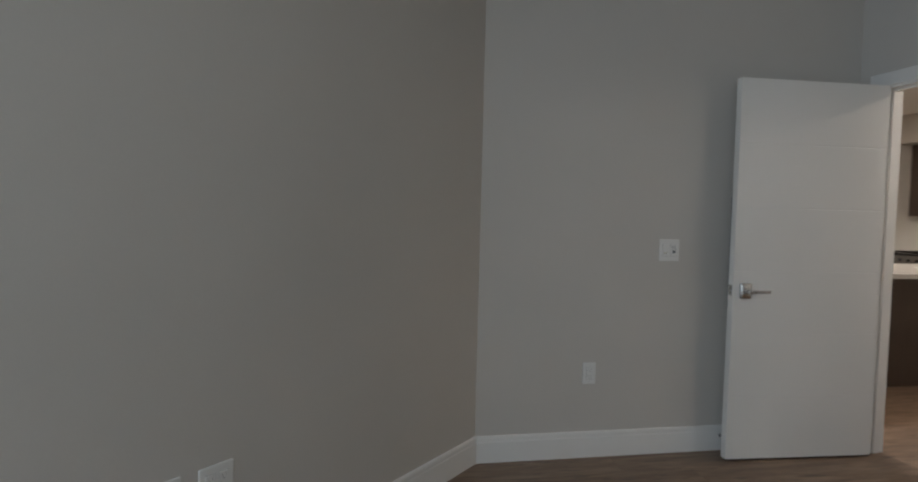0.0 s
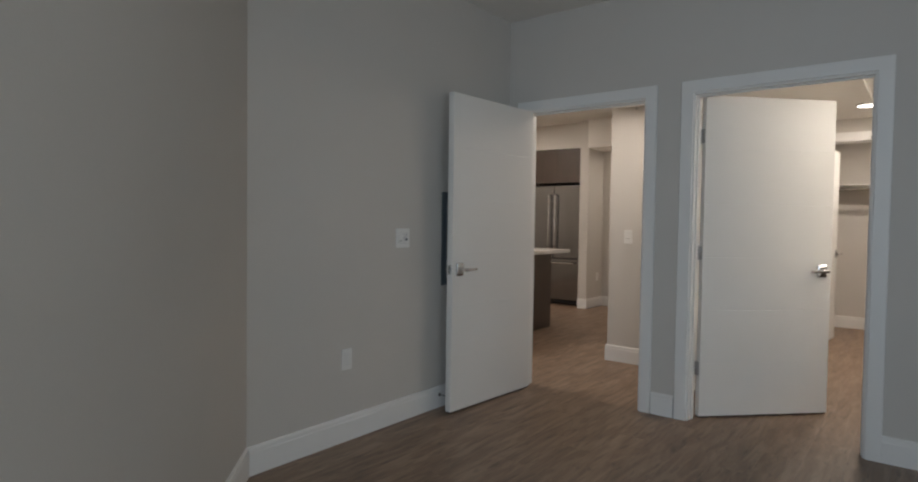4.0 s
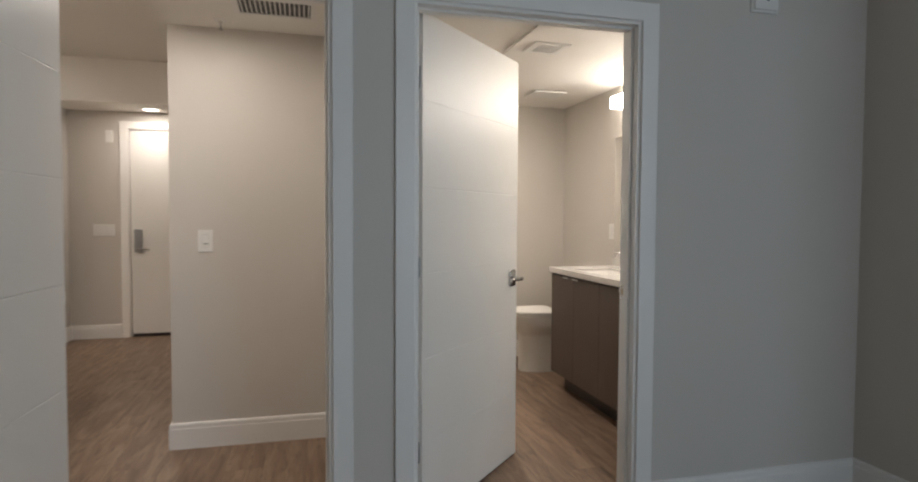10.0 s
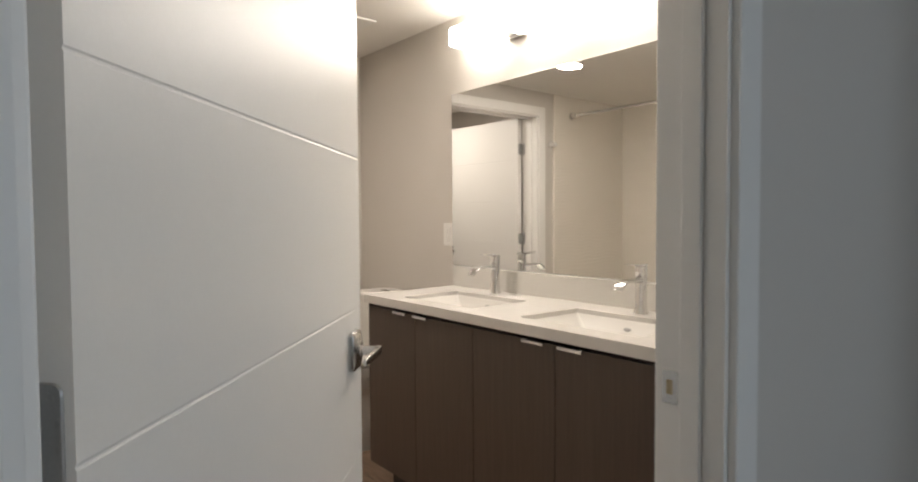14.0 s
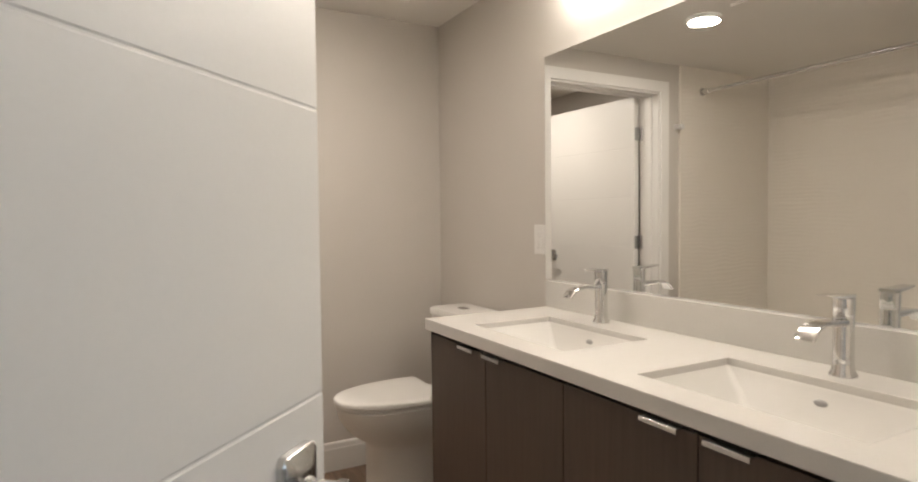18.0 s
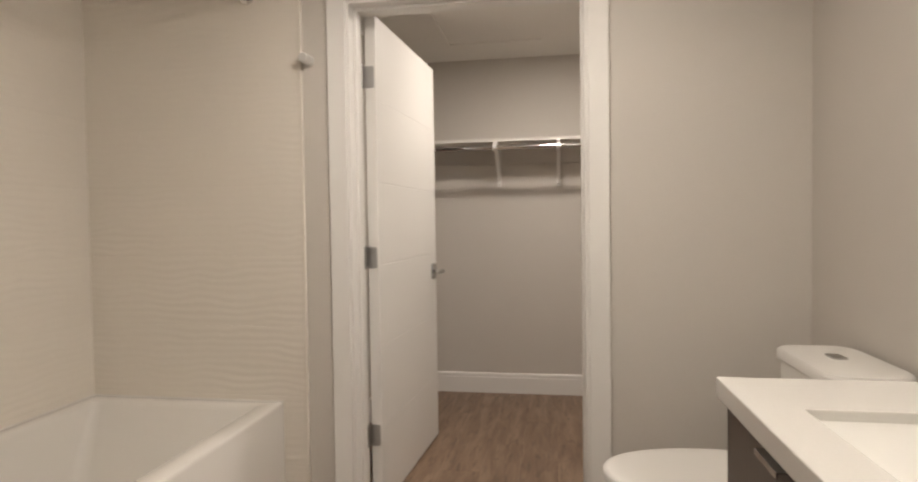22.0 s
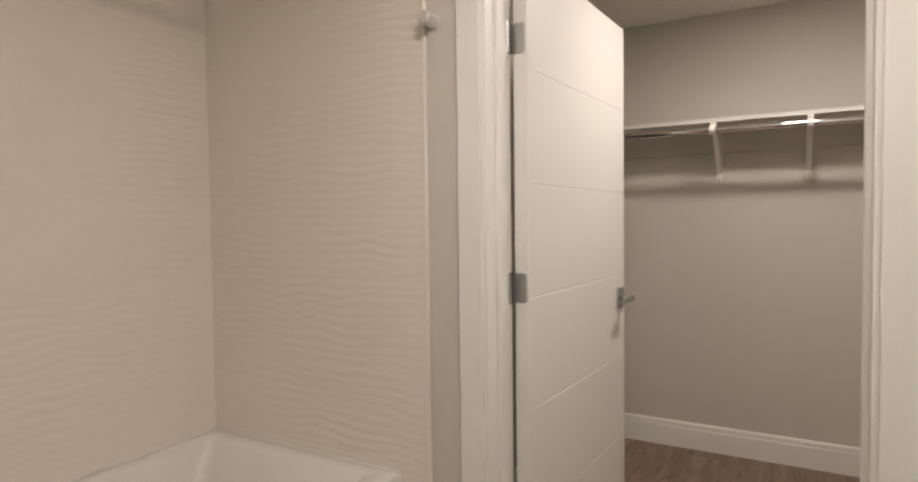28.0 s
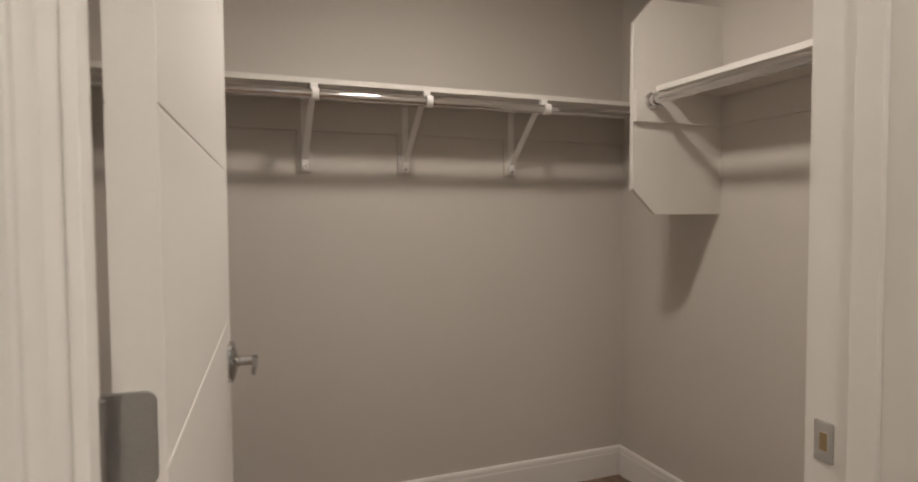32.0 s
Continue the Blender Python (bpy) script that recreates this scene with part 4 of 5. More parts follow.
def wave_tile(w, h, seed):
    """A tile in its own plane (x across, z up, y out of the wall) with a rippled face."""
    g = 0.00035
    nx = max(int(NX * w / TW), 2)
    nz = max(int(NZ * h / TH), 2)
    vs, fs = [], []
    for j in range(nz + 1):
        for i in range(nx + 1):
            x, z = g + (w - 2 * g) * i / nx, g + (h - 2 * g) * j / nz
            edge = min(1.0, min(z, h - z) / 0.012)
            n1 = noise.noise(Vector((x * 6.5 + seed * 7.1, z * 6.0, seed * 3.3)))
            n2 = noise.noise(Vector((x * 12.0, z * 16.0 + seed * 5.0, 4.0)))
            n3 = noise.noise(Vector((x * 3.0 + seed, z * 9.0, 9.0 + seed)))
            ph = 2 * math.pi * (z + 0.021 * n1 + 0.008 * n2) / 0.0285
            amp = 0.00072 * max(0.15, 0.8 + 1.1 * n3) * edge
            vs.append((x, 0.0085 + amp * (0.5 + 0.5 * math.sin(ph)) ** 1.4 * 1.5, z))
    for j in range(nz):
        for i in range(nx):
            a = j * (nx + 1) + i
            fs.append((a, a + 1, a + nx + 2, a + nx + 1))
    n = len(vs)
    rim = [i for i in range(nx + 1)] + [(j + 1) * (nx + 1) - 1 for j in range(1, nz + 1)] + [nz * (nx + 1) + i for i in range(nx - 1, -1, -1)] + [j * (nx + 1) for j in range(nz - 1, 0, -1)]
    for k in rim:
        vs.append((vs[k][0], 0.0, vs[k][2]))
    for k in range(len(rim)):
        q = (k + 1) % len(rim)
        fs.append((rim[q], rim[k], n + k, n + q))
    me = bpy.data.meshes.new("wave_tile")
    me.from_pydata(vs, [], fs)
    me.materials.append(TILE)
    me.polygons.foreach_set("use_smooth", [True] * len(me.polygons))
    me.set_sharp_from_angle(angle=radians(50))
    return me


def tile_field(o, u, nrm, length, z0, z1, offset):
    rows = []
    cuts = [z0] + [q for q in (0.5205 + TH * i for i in range(-2, 8)) if z0 + 0.01 < q < z1 - 0.01] + [z1]
    rows = [(a, b - a) for a, b in zip(cuts, cuts[1:])]
    for r, (z, h) in enumerate(rows):
        x = -offset
        while x < length - 0.01:
            a, b = max(x, 0), min(x + TW, length)
            if b - a > 0.02:
                key = (round(b - a, 3), round(h, 3), len(cache) % 3 if (b - a) > 0.9 else 0)
                if key not in cache:
                    cache[key] = wave_tile(b - a, h, len(cache) + 1)
                t = new("tile", cache[key])
                t.parent = surround
                t.matrix_parent_inverse = surround.matrix_basis.inverted()
                t.matrix_basis = Matrix.Translation(ORIGIN) @ axes((o[0] + u[0] * a, o[1] + u[1] * a, z), u, nrm, (0, 0, 1))
            x += TW


cache = {}
tile_field((5.652, 1.528), (0, 1, 0), (-1, 0, 0), 0.092, 0.0, TZ, 0.0)
tile_field((5.652, 1.528), (0, 1, 0), (-1, 0, 0), 0.934, TZ + 0.001, BATH_TOP, 0.0)
tile_field((4.257, 1.662), (0, 1, 0), (1, 0, 0), 0.800, TZ + 0.001, BATH_TOP, 0.0)
tile_field((4.270, 2.466), (1, 0, 0), (0, -1, 0), 1.376, TZ + 0.001, BATH_TOP, 0.0)
part("grout_bed", boxes((5.6443, 5.6525, 1.526, 2.469, 0.0, BATH_TOP - 0.001), (4.2555, 4.2646, 1.661, 2.469, TZ, BATH_TOP - 0.001), (4.2646, 5.6443, 2.4583, 2.469, TZ, BATH_TOP - 0.001)), GROUT, surround, "pale grout behind the tiles")
part("edge_strip", boxes((5.637, 5.6525, 1.516, 1.527, 0.0, BATH_TOP - 0.001), bev=0.003), TILE, surround, "glazed edge strip")
part("edge_strip", boxes((4.2552, 4.2665, 1.6515, 1.661, 0.0, BATH_TOP - 0.001), bev=0.003), TILE, surround, "glazed edge strip")

for row in ((4.2646, 5.6443, 2.4500, 2.4583, TZ - 0.004, TZ + 0.004), (5.6365, 5.6443, 1.622, 2.4500, TZ - 0.004, TZ + 0.004), (4.2646, 4.2725, 1.664, 2.4500, TZ - 0.004, TZ + 0.004)):
    part("caulk_bead", boxes(row, bev=0.002), ACRYLIC, surround, "white caulk line")

rod = thing("shower_curtain_rod", "straight chrome shower curtain rod above the tub", "curtain rod", (4.95, 1.73, 2.075))
part("rod", tube(bmesh.new(), [(4.275, 1.73, 2.075), (5.634, 1.73, 2.075)], 0.0125, 18), CHROME, rod, "", True)
for x, d in ((5.636, -1), (4.272, 1)):
    part("flange", tube(bmesh.new(), [(x, 1.73, 2.075), (x + d * 0.006, 1.73, 2.075), (x + d * 0.010, 1.73, 2.075), (x + d * 0.05, 1.73, 2.075)], [0.030, 0.030, 0.019, 0.017], 24), CHROME, rod, "", True)
peg = thing("robe_peg", "short brushed metal peg on a round wall base", "wall peg", (5.64, 1.490, 1.820))
part("base", tube(bmesh.new(), [(5.6528, 1.490, 1.820), (5.645, 1.490, 1.820)], 0.021, 24), SATIN, peg, "", True)
part("pin", tube(bmesh.new(), [(5.645, 1.490, 1.820), (5.595, 1.490, 1.820), (5.592, 1.490, 1.820)], [0.018, 0.018, 0.015], 24), SATIN, peg, "", True)
bump = thing("door_bumper", "chrome wall door bumper with a black rubber tip", "door stop", (4.135, 1.66, 1.026))
part("base", tube(bmesh.new(), [(4.135, 1.6595, 1.026), (4.135, 1.652, 1.026), (4.135, 1.648, 1.026)], [0.024, 0.024, 0.021], 28), CHROME, bump, "", True)
part("stem", tube(bmesh.new(), [(4.135, 1.648, 1.026), (4.135, 1.590, 1.026)], 0.019, 28), CHROME, bump, "", True)
part("rubber_tip", tube(bmesh.new(), [(4.135, 1.592, 1.026), (4.135, 1.586, 1.026), (4.135, 1.583, 1.026)], [0.0125, 0.0125, 0.010], 28), RUBBER, bump, "black rubber tip", True)

# toilet
ORIGIN.xyz = VANITY
TX = 5.185


def seat_outline(inset, z, n=44):
    """The egg of a toilet seat, cut straight behind."""
    out = []
    for k in range(n):
        a = 2 * math.pi * k / n
        c, s = math.cos(a), math.sin(a)
        px = (0.186 - inset) * math.copysign(abs(c) ** 0.9, c)
        py = (0.330 - inset) * s if s > 0 else max((0.330 - inset) * s, -0.104 + inset)
        out.append(Vector((TX + px, 0.086 + py, z)))
    return out


wc = thing("toilet", "white skirted two-piece toilet with the lid closed", "toilet", (TX, 0.05, 0))
bm = bmesh.new()
rings = []
for z, fy, by, rx, p in ((0.0, 0.282, -0.22, 0.120, 3.0), (0.02, 0.280, -0.22, 0.119, 3.0), (0.16, 0.278, -0.22, 0.118, 2.9), (0.285, 0.280, -0.22, 0.120, 2.8), (0.305, 0.290, -0.22, 0.126, 2.6), (0.322, 0.320, -0.215, 0.140, 2.4), (0.345, 0.350, -0.21, 0.155, 2.3), (0.380, 0.380, -0.20, 0.169, 2.25), (0.42, 0.398, -0.19, 0.177, 2.25), (0.456, 0.404, -0.19, 0.180, 2.25)):
    rings.append(oval(TX, (fy + by) / 2, rx, (fy - by) / 2, z, 44, p))
loft(bm, rings)
part("bowl", bm, CERAMIC, wc, "", True)
bm = bmesh.new()
loft(bm, [seat_outline(q, z) for z, q in ((0.4575, 0.010), (0.461, 0.006), (0.470, 0.006), (0.473, 0.009))])
part("seat", bm, CERAMIC, wc, "", True)
bm = bmesh.new()
loft(bm, [seat_outline(q, z) for z, q in ((0.4745, 0.004), (0.477, 0.0), (0.490, 0.0), (0.496, 0.005), (0.499, 0.018), (0.500, 0.05))])
part("lid", bm, CERAMIC, wc, "", True)
bm = bmesh.new()
loft(bm, [rrect(TX - w, TX + w, -0.288, f, z, 0.045, 6) for z, w, f in ((0.39, 0.165, -0.125), (0.43, 0.172, -0.115), (0.62, 0.182, -0.105), (0.780, 0.186, -0.100))])
part("tank", bm, CERAMIC, wc, "", True)
bm = bmesh.new()
loft(bm, [rrect(TX - w, TX + w, -0.294, f, z, 0.05, 6) for z, w, f in ((0.782, 0.190, -0.096), (0.786, 0.194, -0.092), (0.808, 0.194, -0.092), (0.816, 0.188, -0.098), (0.818, 0.16, -0.125))])
lid = part("tank_lid", bm, CERAMIC, wc, "", True)
bm = bmesh.new()
loft(bm, [oval(TX + 0.02, -0.195, rx, ry, z, 32, 7) for z, rx, ry in ((0.817, 0.030, 0.019), (0.8215, 0.030, 0.019), (0.8225, 0.027, 0.016))])
part("flush_button", bm, NICKEL, lid, "oval metal dual flush button", True)
bm = bmesh.new()
tube(bm, [(TX - 0.160, 0.03, 0.395), (TX - 0.19, 0.03, 0.395), (TX - 0.203, 0.03, 0.395)], [0.012, 0.012, 0.009], 14)
part("side_bolt_cap", bm, CHROME, wc, "small chrome side cap", True)


# ---- plates on the walls ----
ORIGIN.xyz = MAIN


def wall_plate(name, label, category, x, y, z, nx, ny, w, h, kind):
    ob = thing(name, label, category, (x, y, z))
    m = on_wall(x, y, z, nx, ny)
    bm = bmesh.new()
    plate(bm, m, w, h, 0.006, 0.004)
    part("cover_plate", bm, PLASTIC, ob)
    spots = {"switch": [(0, "rocker")], "dimmer": [(-0.023, "rocker"), (0.023, "slider")], "outlet": [(0, "receptacle")], "outlet2": [(-0.023, "receptacle"), (0.023, "receptacle")], "switch3": [(-0.046, "rocker_wide"), (0, "rocker_wide"), (0.046, "rocker_wide")], "blank": []}[kind]
    for dx, what in spots:
        # grey rim, the gap's shade as colour
        bm = bmesh.new()
        plate(bm, m @ Matrix.Translation((dx, 0, 0.0048)), 0.0365, 0.0695, 0.0018, 0.003)
        part("seam", bm, SEAM, ob)
        bm = bmesh.new()
        plate(bm, m @ Matrix.Translation((dx, 0, 0.005)), 0.034, 0.067, 0.0035, 0.003)
        r = part("rocker" if "rocker" in what else what, bm, PLASTIC, ob)
        if what == "receptacle":
            for dz in (-0.018, 0.018):
                bm = bmesh.new()
                for sx in (-0.006, 0.006):
                    plate(bm, m @ Matrix.Translation((dx + sx, dz + 0.003, 0.0075)), 0.0022, 0.008, 0.0014, 0.0003, 2)
                plate(bm, m @ Matrix.Translation((dx, dz - 0.008, 0.0075)), 0.005, 0.005, 0.0014, 0.0022, 3)
                part("socket_slots", bm, SLOT, r, "dark socket slots")
        elif what == "slider":
            bm = bmesh.new()
            plate(bm, m @ Matrix.Translation((dx + 0.003, 0.004, 0.0075)), 0.018, 0.040, 0.0018, 0.003)
            part("control_pad", bm, GREYBOX, r, "small grey control window")
            bm = bmesh.new()
            plate(bm, m @ Matrix.Translation((dx + 0.003, 0.010, 0.0088)), 0.013, 0.022, 0.0015, 0.002)
            part("display", bm, PLASTIC, r)
        elif what == "rocker":
            bm = bmesh.new()
            plate(bm, m @ Matrix.Translation((dx, -0.015, 0.0075)), 0.022, 0.007, 0.0014, 0.001)
            part("toggle_bar", bm, NICKEL, r)
    return ob


wall_plate("light_switch", "white double switch plate with a small control window", "light switch", 1.610, 2.965, 1.120, 0, -1, 0.116, 0.118, "dimmer")
wall_plate("electrical_outlet", "white duplex outlet low on the bedroom wall", "outlet", 1.172, 2.965, 0.455, 0, -1, 0.072, 0.116, "outlet")
wall_plate("electrical_outlet", "white double duplex outlet on the angled wall", "outlet", -0.503, 1.907, 0.445, s2, -s2, 0.118, 0.118, "outlet2")
wall_plate("cable_plate", "small blank white wall plate on the angled wall", "wall plate", -0.612, 1.798, 0.449, s2, -s2, 0.075, 0.118, "blank")
wall_plate("light_switch", "white rocker switch on the hall wall", "light switch", 4.0, 2.515, 1.112, -1, 0, 0.074, 0.118, "switch")
wall_plate("light_switch", "white triple switch plate beside the entry door", "light switch", 7.30, 3.956, 1.098, -1, 0, 0.198, 0.118, "switch3")
wall_plate("chime_box", "small white box beside the entry door frame", "wall box", 7.30, 3.895, 2.04, -1, 0, 0.07, 0.12, "blank")
ORIGIN.xyz = VANITY
wall_plate("electrical_outlet", "white outlet beside the mirror above the counter", "outlet", 4.776, -0.316, 1.142, 0, 1, 0.074, 0.118, "outlet")
ORIGIN.xyz = MAIN
wall_plate("electrical_outlet", "white outlet low on the entry side wall", "outlet", 7.15, 4.27, 0.44, 0, -1, 0.072, 0.116, "outlet")

panel = thing("breaker_box", "dark grey metal breaker box set in the bedroom wall", "breaker box", (2.17, 2.965, 0.80))
part("frame", boxes((1.978, 2.36, 2.957, 2.965, 0.805, 1.418), bev=0.001), GREYBOX, panel)
pd = part("panel_door", boxes((2.015, 2.325, 2.950, 2.957, 0.845, 1.378), bev=0.001), GREYBOX, panel)
for z in (0.93, 1.11, 1.29):
    part("latch", boxes((2.03, 2.042, 2.946, 2.950, z - 0.012, z + 0.012)), GREYBOX, pd)

alarm = thing("fire_alarm_sounder", "white square alarm sounder high on the wall", "alarm", (2.765, 0.098, 2.120))
m = on_wall(2.765, 0.098, 2.203, -1, 0)
bm = bmesh.new()
plate(bm, m, 0.118, 0.140, 0.022, 0.006, 4)
part("housing", bm, PLASTIC, alarm)
bm = bmesh.new()
plate(bm, m @ Matrix.Translation((0, -0.002, 0)), 0.132, 0.156, 0.010, 0.004, 3)
part("back_box", bm, PLASTIC, alarm)
bm = bmesh.new()
loft(bm, [[m @ p for p in oval(0, 0.025, r, r, z, 32)] for r, z in ((0.036, 0.0215), (0.036, 0.0235), (0.033, 0.0235), (0.031, 0.0225))])
part("grille", bm, PLASTIC, alarm, "round sounder grille", True)
bm = bmesh.new()
plate(bm, m @ Matrix.Translation((0.006, -0.030, 0.0215)), 0.016, 0.006, 0.0012, 0.001)
part("label_mark", bm, GREYBOX, alarm)

stop = thing("baseboard_door_stop", "small brushed metal spring door stop on the baseboard", "door stop", (1.96, 2.95, 0.09))
part("base", tube(bmesh.new(), [(1.96, 2.952, 0.085), (1.96, 2.944, 0.085)], 0.011, 16), NICKEL, stop)
part("stem", tube(bmesh.new(), [(1.96, 2.944, 0.085), (1.96, 2.885, 0.085)], 0.0045, 12), NICKEL, stop)
part("tip", tube(bmesh.new(), [(1.96, 2.885, 0.085), (1.96, 2.873, 0.085)], 0.0085, 14), RUBBER, stop, "rubber tip")

hv = thing("hall_vent", "white slatted return air grille in the hall ceiling", "vent", (3.60, 2.13, HALL_TOP))
hx0, hx1, hy0, hy1 = 3.475, 3.725, 1.945, 2.325
part("frame", boxes((hx0, hx0 + 0.025, hy0, hy1, HALL_TOP - 0.008, HALL_TOP), (hx1 - 0.025, hx1, hy0, hy1, HALL_TOP - 0.008, HALL_TOP), (hx0 + 0.025, hx1 - 0.025, hy0, hy0 + 0.025, HALL_TOP - 0.008, HALL_TOP), (hx0 + 0.025, hx1 - 0.025, hy1 - 0.025, hy1, HALL_TOP - 0.008, HALL_TOP)), PLASTIC, hv)
# black sheet again instead of a shaded duct above the grille
part("backing", boxes((hx0 + 0.025, hx1 - 0.025, hy0 + 0.025, hy1 - 0.025, HALL_TOP - 0.002, HALL_TOP - 0.0005)), BLACK, hv, "black sheet for the shade in the duct")
for k in range(15):
    y = hy0 + 0.031 + k * 0.0221
    part("slat", boxes((hx0 + 0.025, hx1 - 0.025, y, y + 0.006, HALL_TOP - 0.0075, HALL_TOP - 0.0025)), PLASTIC, hv)

# ---- closet ----
ORIGIN.xyz = CLOSET
shelf = thing("closet_shelf", "long white melamine closet shelf on a wall cleat", "shelf", (7.43, 0.6, 1.71))
part("board", boxes((7.295, 7.598, -0.518, 1.698, 1.708, 1.727), bev=0.001), MELAMINE, shelf)
part("cleat", boxes((7.582, 7.599, -0.518, 1.698, 1.588, 1.708)), PAINT, shelf, "painted wall cleat")
crod = thing("closet_rod", "polished chrome closet rod under the shelf", "closet rod", (7.266, 0.6, 1.667))
part("rod", tube(bmesh.new(), [(7.266, -0.51, 1.667), (7.266, 1.69, 1.667)], 0.0165, 20), CHROME, crod, "", True)


def shelf_bracket(y):
    ob = thing("shelf_bracket", "white metal shelf and rod bracket on a wall block", "bracket", (7.58, y, 1.5), "closet brackets")
    part("wall_block", boxes((7.586, 7.5995, y - 0.029, y + 0.029, 1.427, 1.588), bev=0.001), PAINT, ob, "painted wall block")
    part("wall_arm", boxes((7.577, 7.586, y - 0.012, y + 0.012, 1.452, 1.700)), WHITEMETAL, ob)
    part("top_arm", boxes((7.302, 7.577, y - 0.012, y + 0.012, 1.700, 1.7075)), WHITEMETAL, ob)
    bm = bmesh.new()
    prism(bm, [(-0.011, 0), (0.011, 0), (0.011, 0.006), (-0.011, 0.006)], (Vector((7.315, 0, 1.698)) - Vector((7.576, 0, 1.470))).length, axes((7.576, y, 1.470), (0, 1, 0), (0.658, 0, 0.753), Vector((7.315 - 7.576, 0, 0.228)).normalized()))
    part("strut", bm, WHITEMETAL, ob)
    part("foot", boxes((7.570, 7.578, y - 0.014, y + 0.014, 1.432, 1.478), bev=0.003), WHITEMETAL, ob, "white bracket foot")
    part("screw", tube(bmesh.new(), [(7.570, y, 1.446), (7.566, y, 1.446)], 0.0055, 12), NICKEL, ob)
    part("front_tab", boxes((7.283, 7.302, y - 0.013, y + 0.013, 1.668, 1.7075), bev=0.002), WHITEMETAL, ob)
    bm = bmesh.new()
    ring = []
    for r in (0.0168, 0.0215):
        ring.append([(7.266 + r * math.cos(radians(a)), 1.667 + r * math.sin(radians(a))) for a in range(70, 311, 20)])
    outline = ring[0] + ring[1][::-1]
    prism(bm, outline, 0.024, axes((0, y - 0.012, 0), (1, 0, 0), (0, 0, 1), (0, 1, 0)))
    part("rod_hook", bm, WHITEMETAL, ob, "white rod hook")


for y in (0.957, 0.556, 0.076):
    shelf_bracket(y)

div = thing("closet_divider_panel", "white melamine side panel with clipped corners", "shelf panel", (6.98, -0.32, 1.25))
prof = [(-0.5195, 1.258), (-0.213, 1.258), (-0.116, 1.350), (-0.116, 1.936), (-0.203, 2.030), (-0.5195, 2.035)]
part("side_board", prism(bmesh.new(), prof, 0.019, axes((6.985, 0, 0), (0, 1, 0), (0, 0, 1), (1, 0, 0))), MELAMINE, div)
part("cleat_board", boxes((6.968, 6.9845, -0.5195, -0.1165, 1.588, 1.700), bev=0.001), MELAMINE, div, "white rail on the panel")
sh2 = thing("closet_shelf", "short white closet shelf on the side wall", "shelf", (6.4, -0.36, 1.70))
part("board", boxes((5.822, 6.984, -0.5195, -0.215, 1.701, 1.720), bev=0.001), MELAMINE, sh2)
part("cleat", boxes((5.822, 6.967, -0.5195, -0.503, 1.588, 1.700)), PAINT, sh2, "painted wall cleat")
r2 = thing("closet_rod", "polished chrome closet rod on the side wall", "closet rod", (6.4, -0.180, 1.662))
part("rod", tube(bmesh.new(), [(5.828, -0.180, 1.662), (6.965, -0.180, 1.662)], 0.0165, 20), CHROME, r2, "", True)
part("flange", tube(bmesh.new(), [(6.9675, -0.180, 1.662), (6.962, -0.180, 1.662), (6.958, -0.180, 1.662), (6.935, -0.180, 1.662)], [0.029, 0.029, 0.021, 0.021], 24), CHROME, r2, "round chrome flange", True)
cp = thing("closet_ceiling_panel", "flush ceiling access panel with a thin rim", "access panel", (6.86, 0.94, CLO_TOP), kind="structure")
part("rim", boxes((6.50, 7.225, 0.635, 0.655, CLO_TOP - 0.006, CLO_TOP), (6.50, 7.225, 1.225, 1.245, CLO_TOP - 0.006, CLO_TOP), (6.50, 6.52, 0.655, 1.225, CLO_TOP - 0.006, CLO_TOP), (7.205, 7.225, 0.655, 1.225, CLO_TOP - 0.006, CLO_TOP)), CEIL, cp)

ORIGIN.xyz = MAIN

# ---- kitchen seen through the bedroom doorway ----
fr = thing("refrigerator", "stainless steel french-door refrigerator with a bottom freezer", "refrigerator", (7.2, 4.85, 0))
part("body", boxes((6.985, 7.545, 4.437, 5.268, 0.03, 1.768)), BLACK, fr, "dark cabinet")
part("base_grille", boxes((6.955, 6.985, 4.44, 5.265, 0.02, 0.075)), BLACK, fr, "black kick grille")
for y0, y1, z0, z1, hy in ((4.437, 4.868, 0.700, 1.780, 4.828), (4.874, 5.268, 0.700, 1.780, 4.932), (4.437, 5.268, 0.080, 0.690, None)):
    d = part("freezer_drawer" if hy is None else "fridge_door", boxes((6.90, 6.98, y0, y1, z0, z1), bev=0.008), STEEL, fr)
    bm = bmesh.new()
    if hy is None:
        tube(bm, [(6.90, 4.52, 0.632), (6.852, 4.525, 0.632), (6.848, 4.56, 0.632), (6.848, 5.145, 0.632), (6.852, 5.18, 0.632), (6.90, 5.185, 0.632)], 0.013, 12)
    else:
        tube(bm, [(6.90, hy, 0.78), (6.852, hy, 0.785), (6.848, hy, 0.82), (6.848, hy, 1.60), (6.852, hy, 1.635), (6.90, hy, 1.64)], 0.0115, 12)
    part("handle", bm, HANDLESTEEL, d, "tubular steel handle", True)


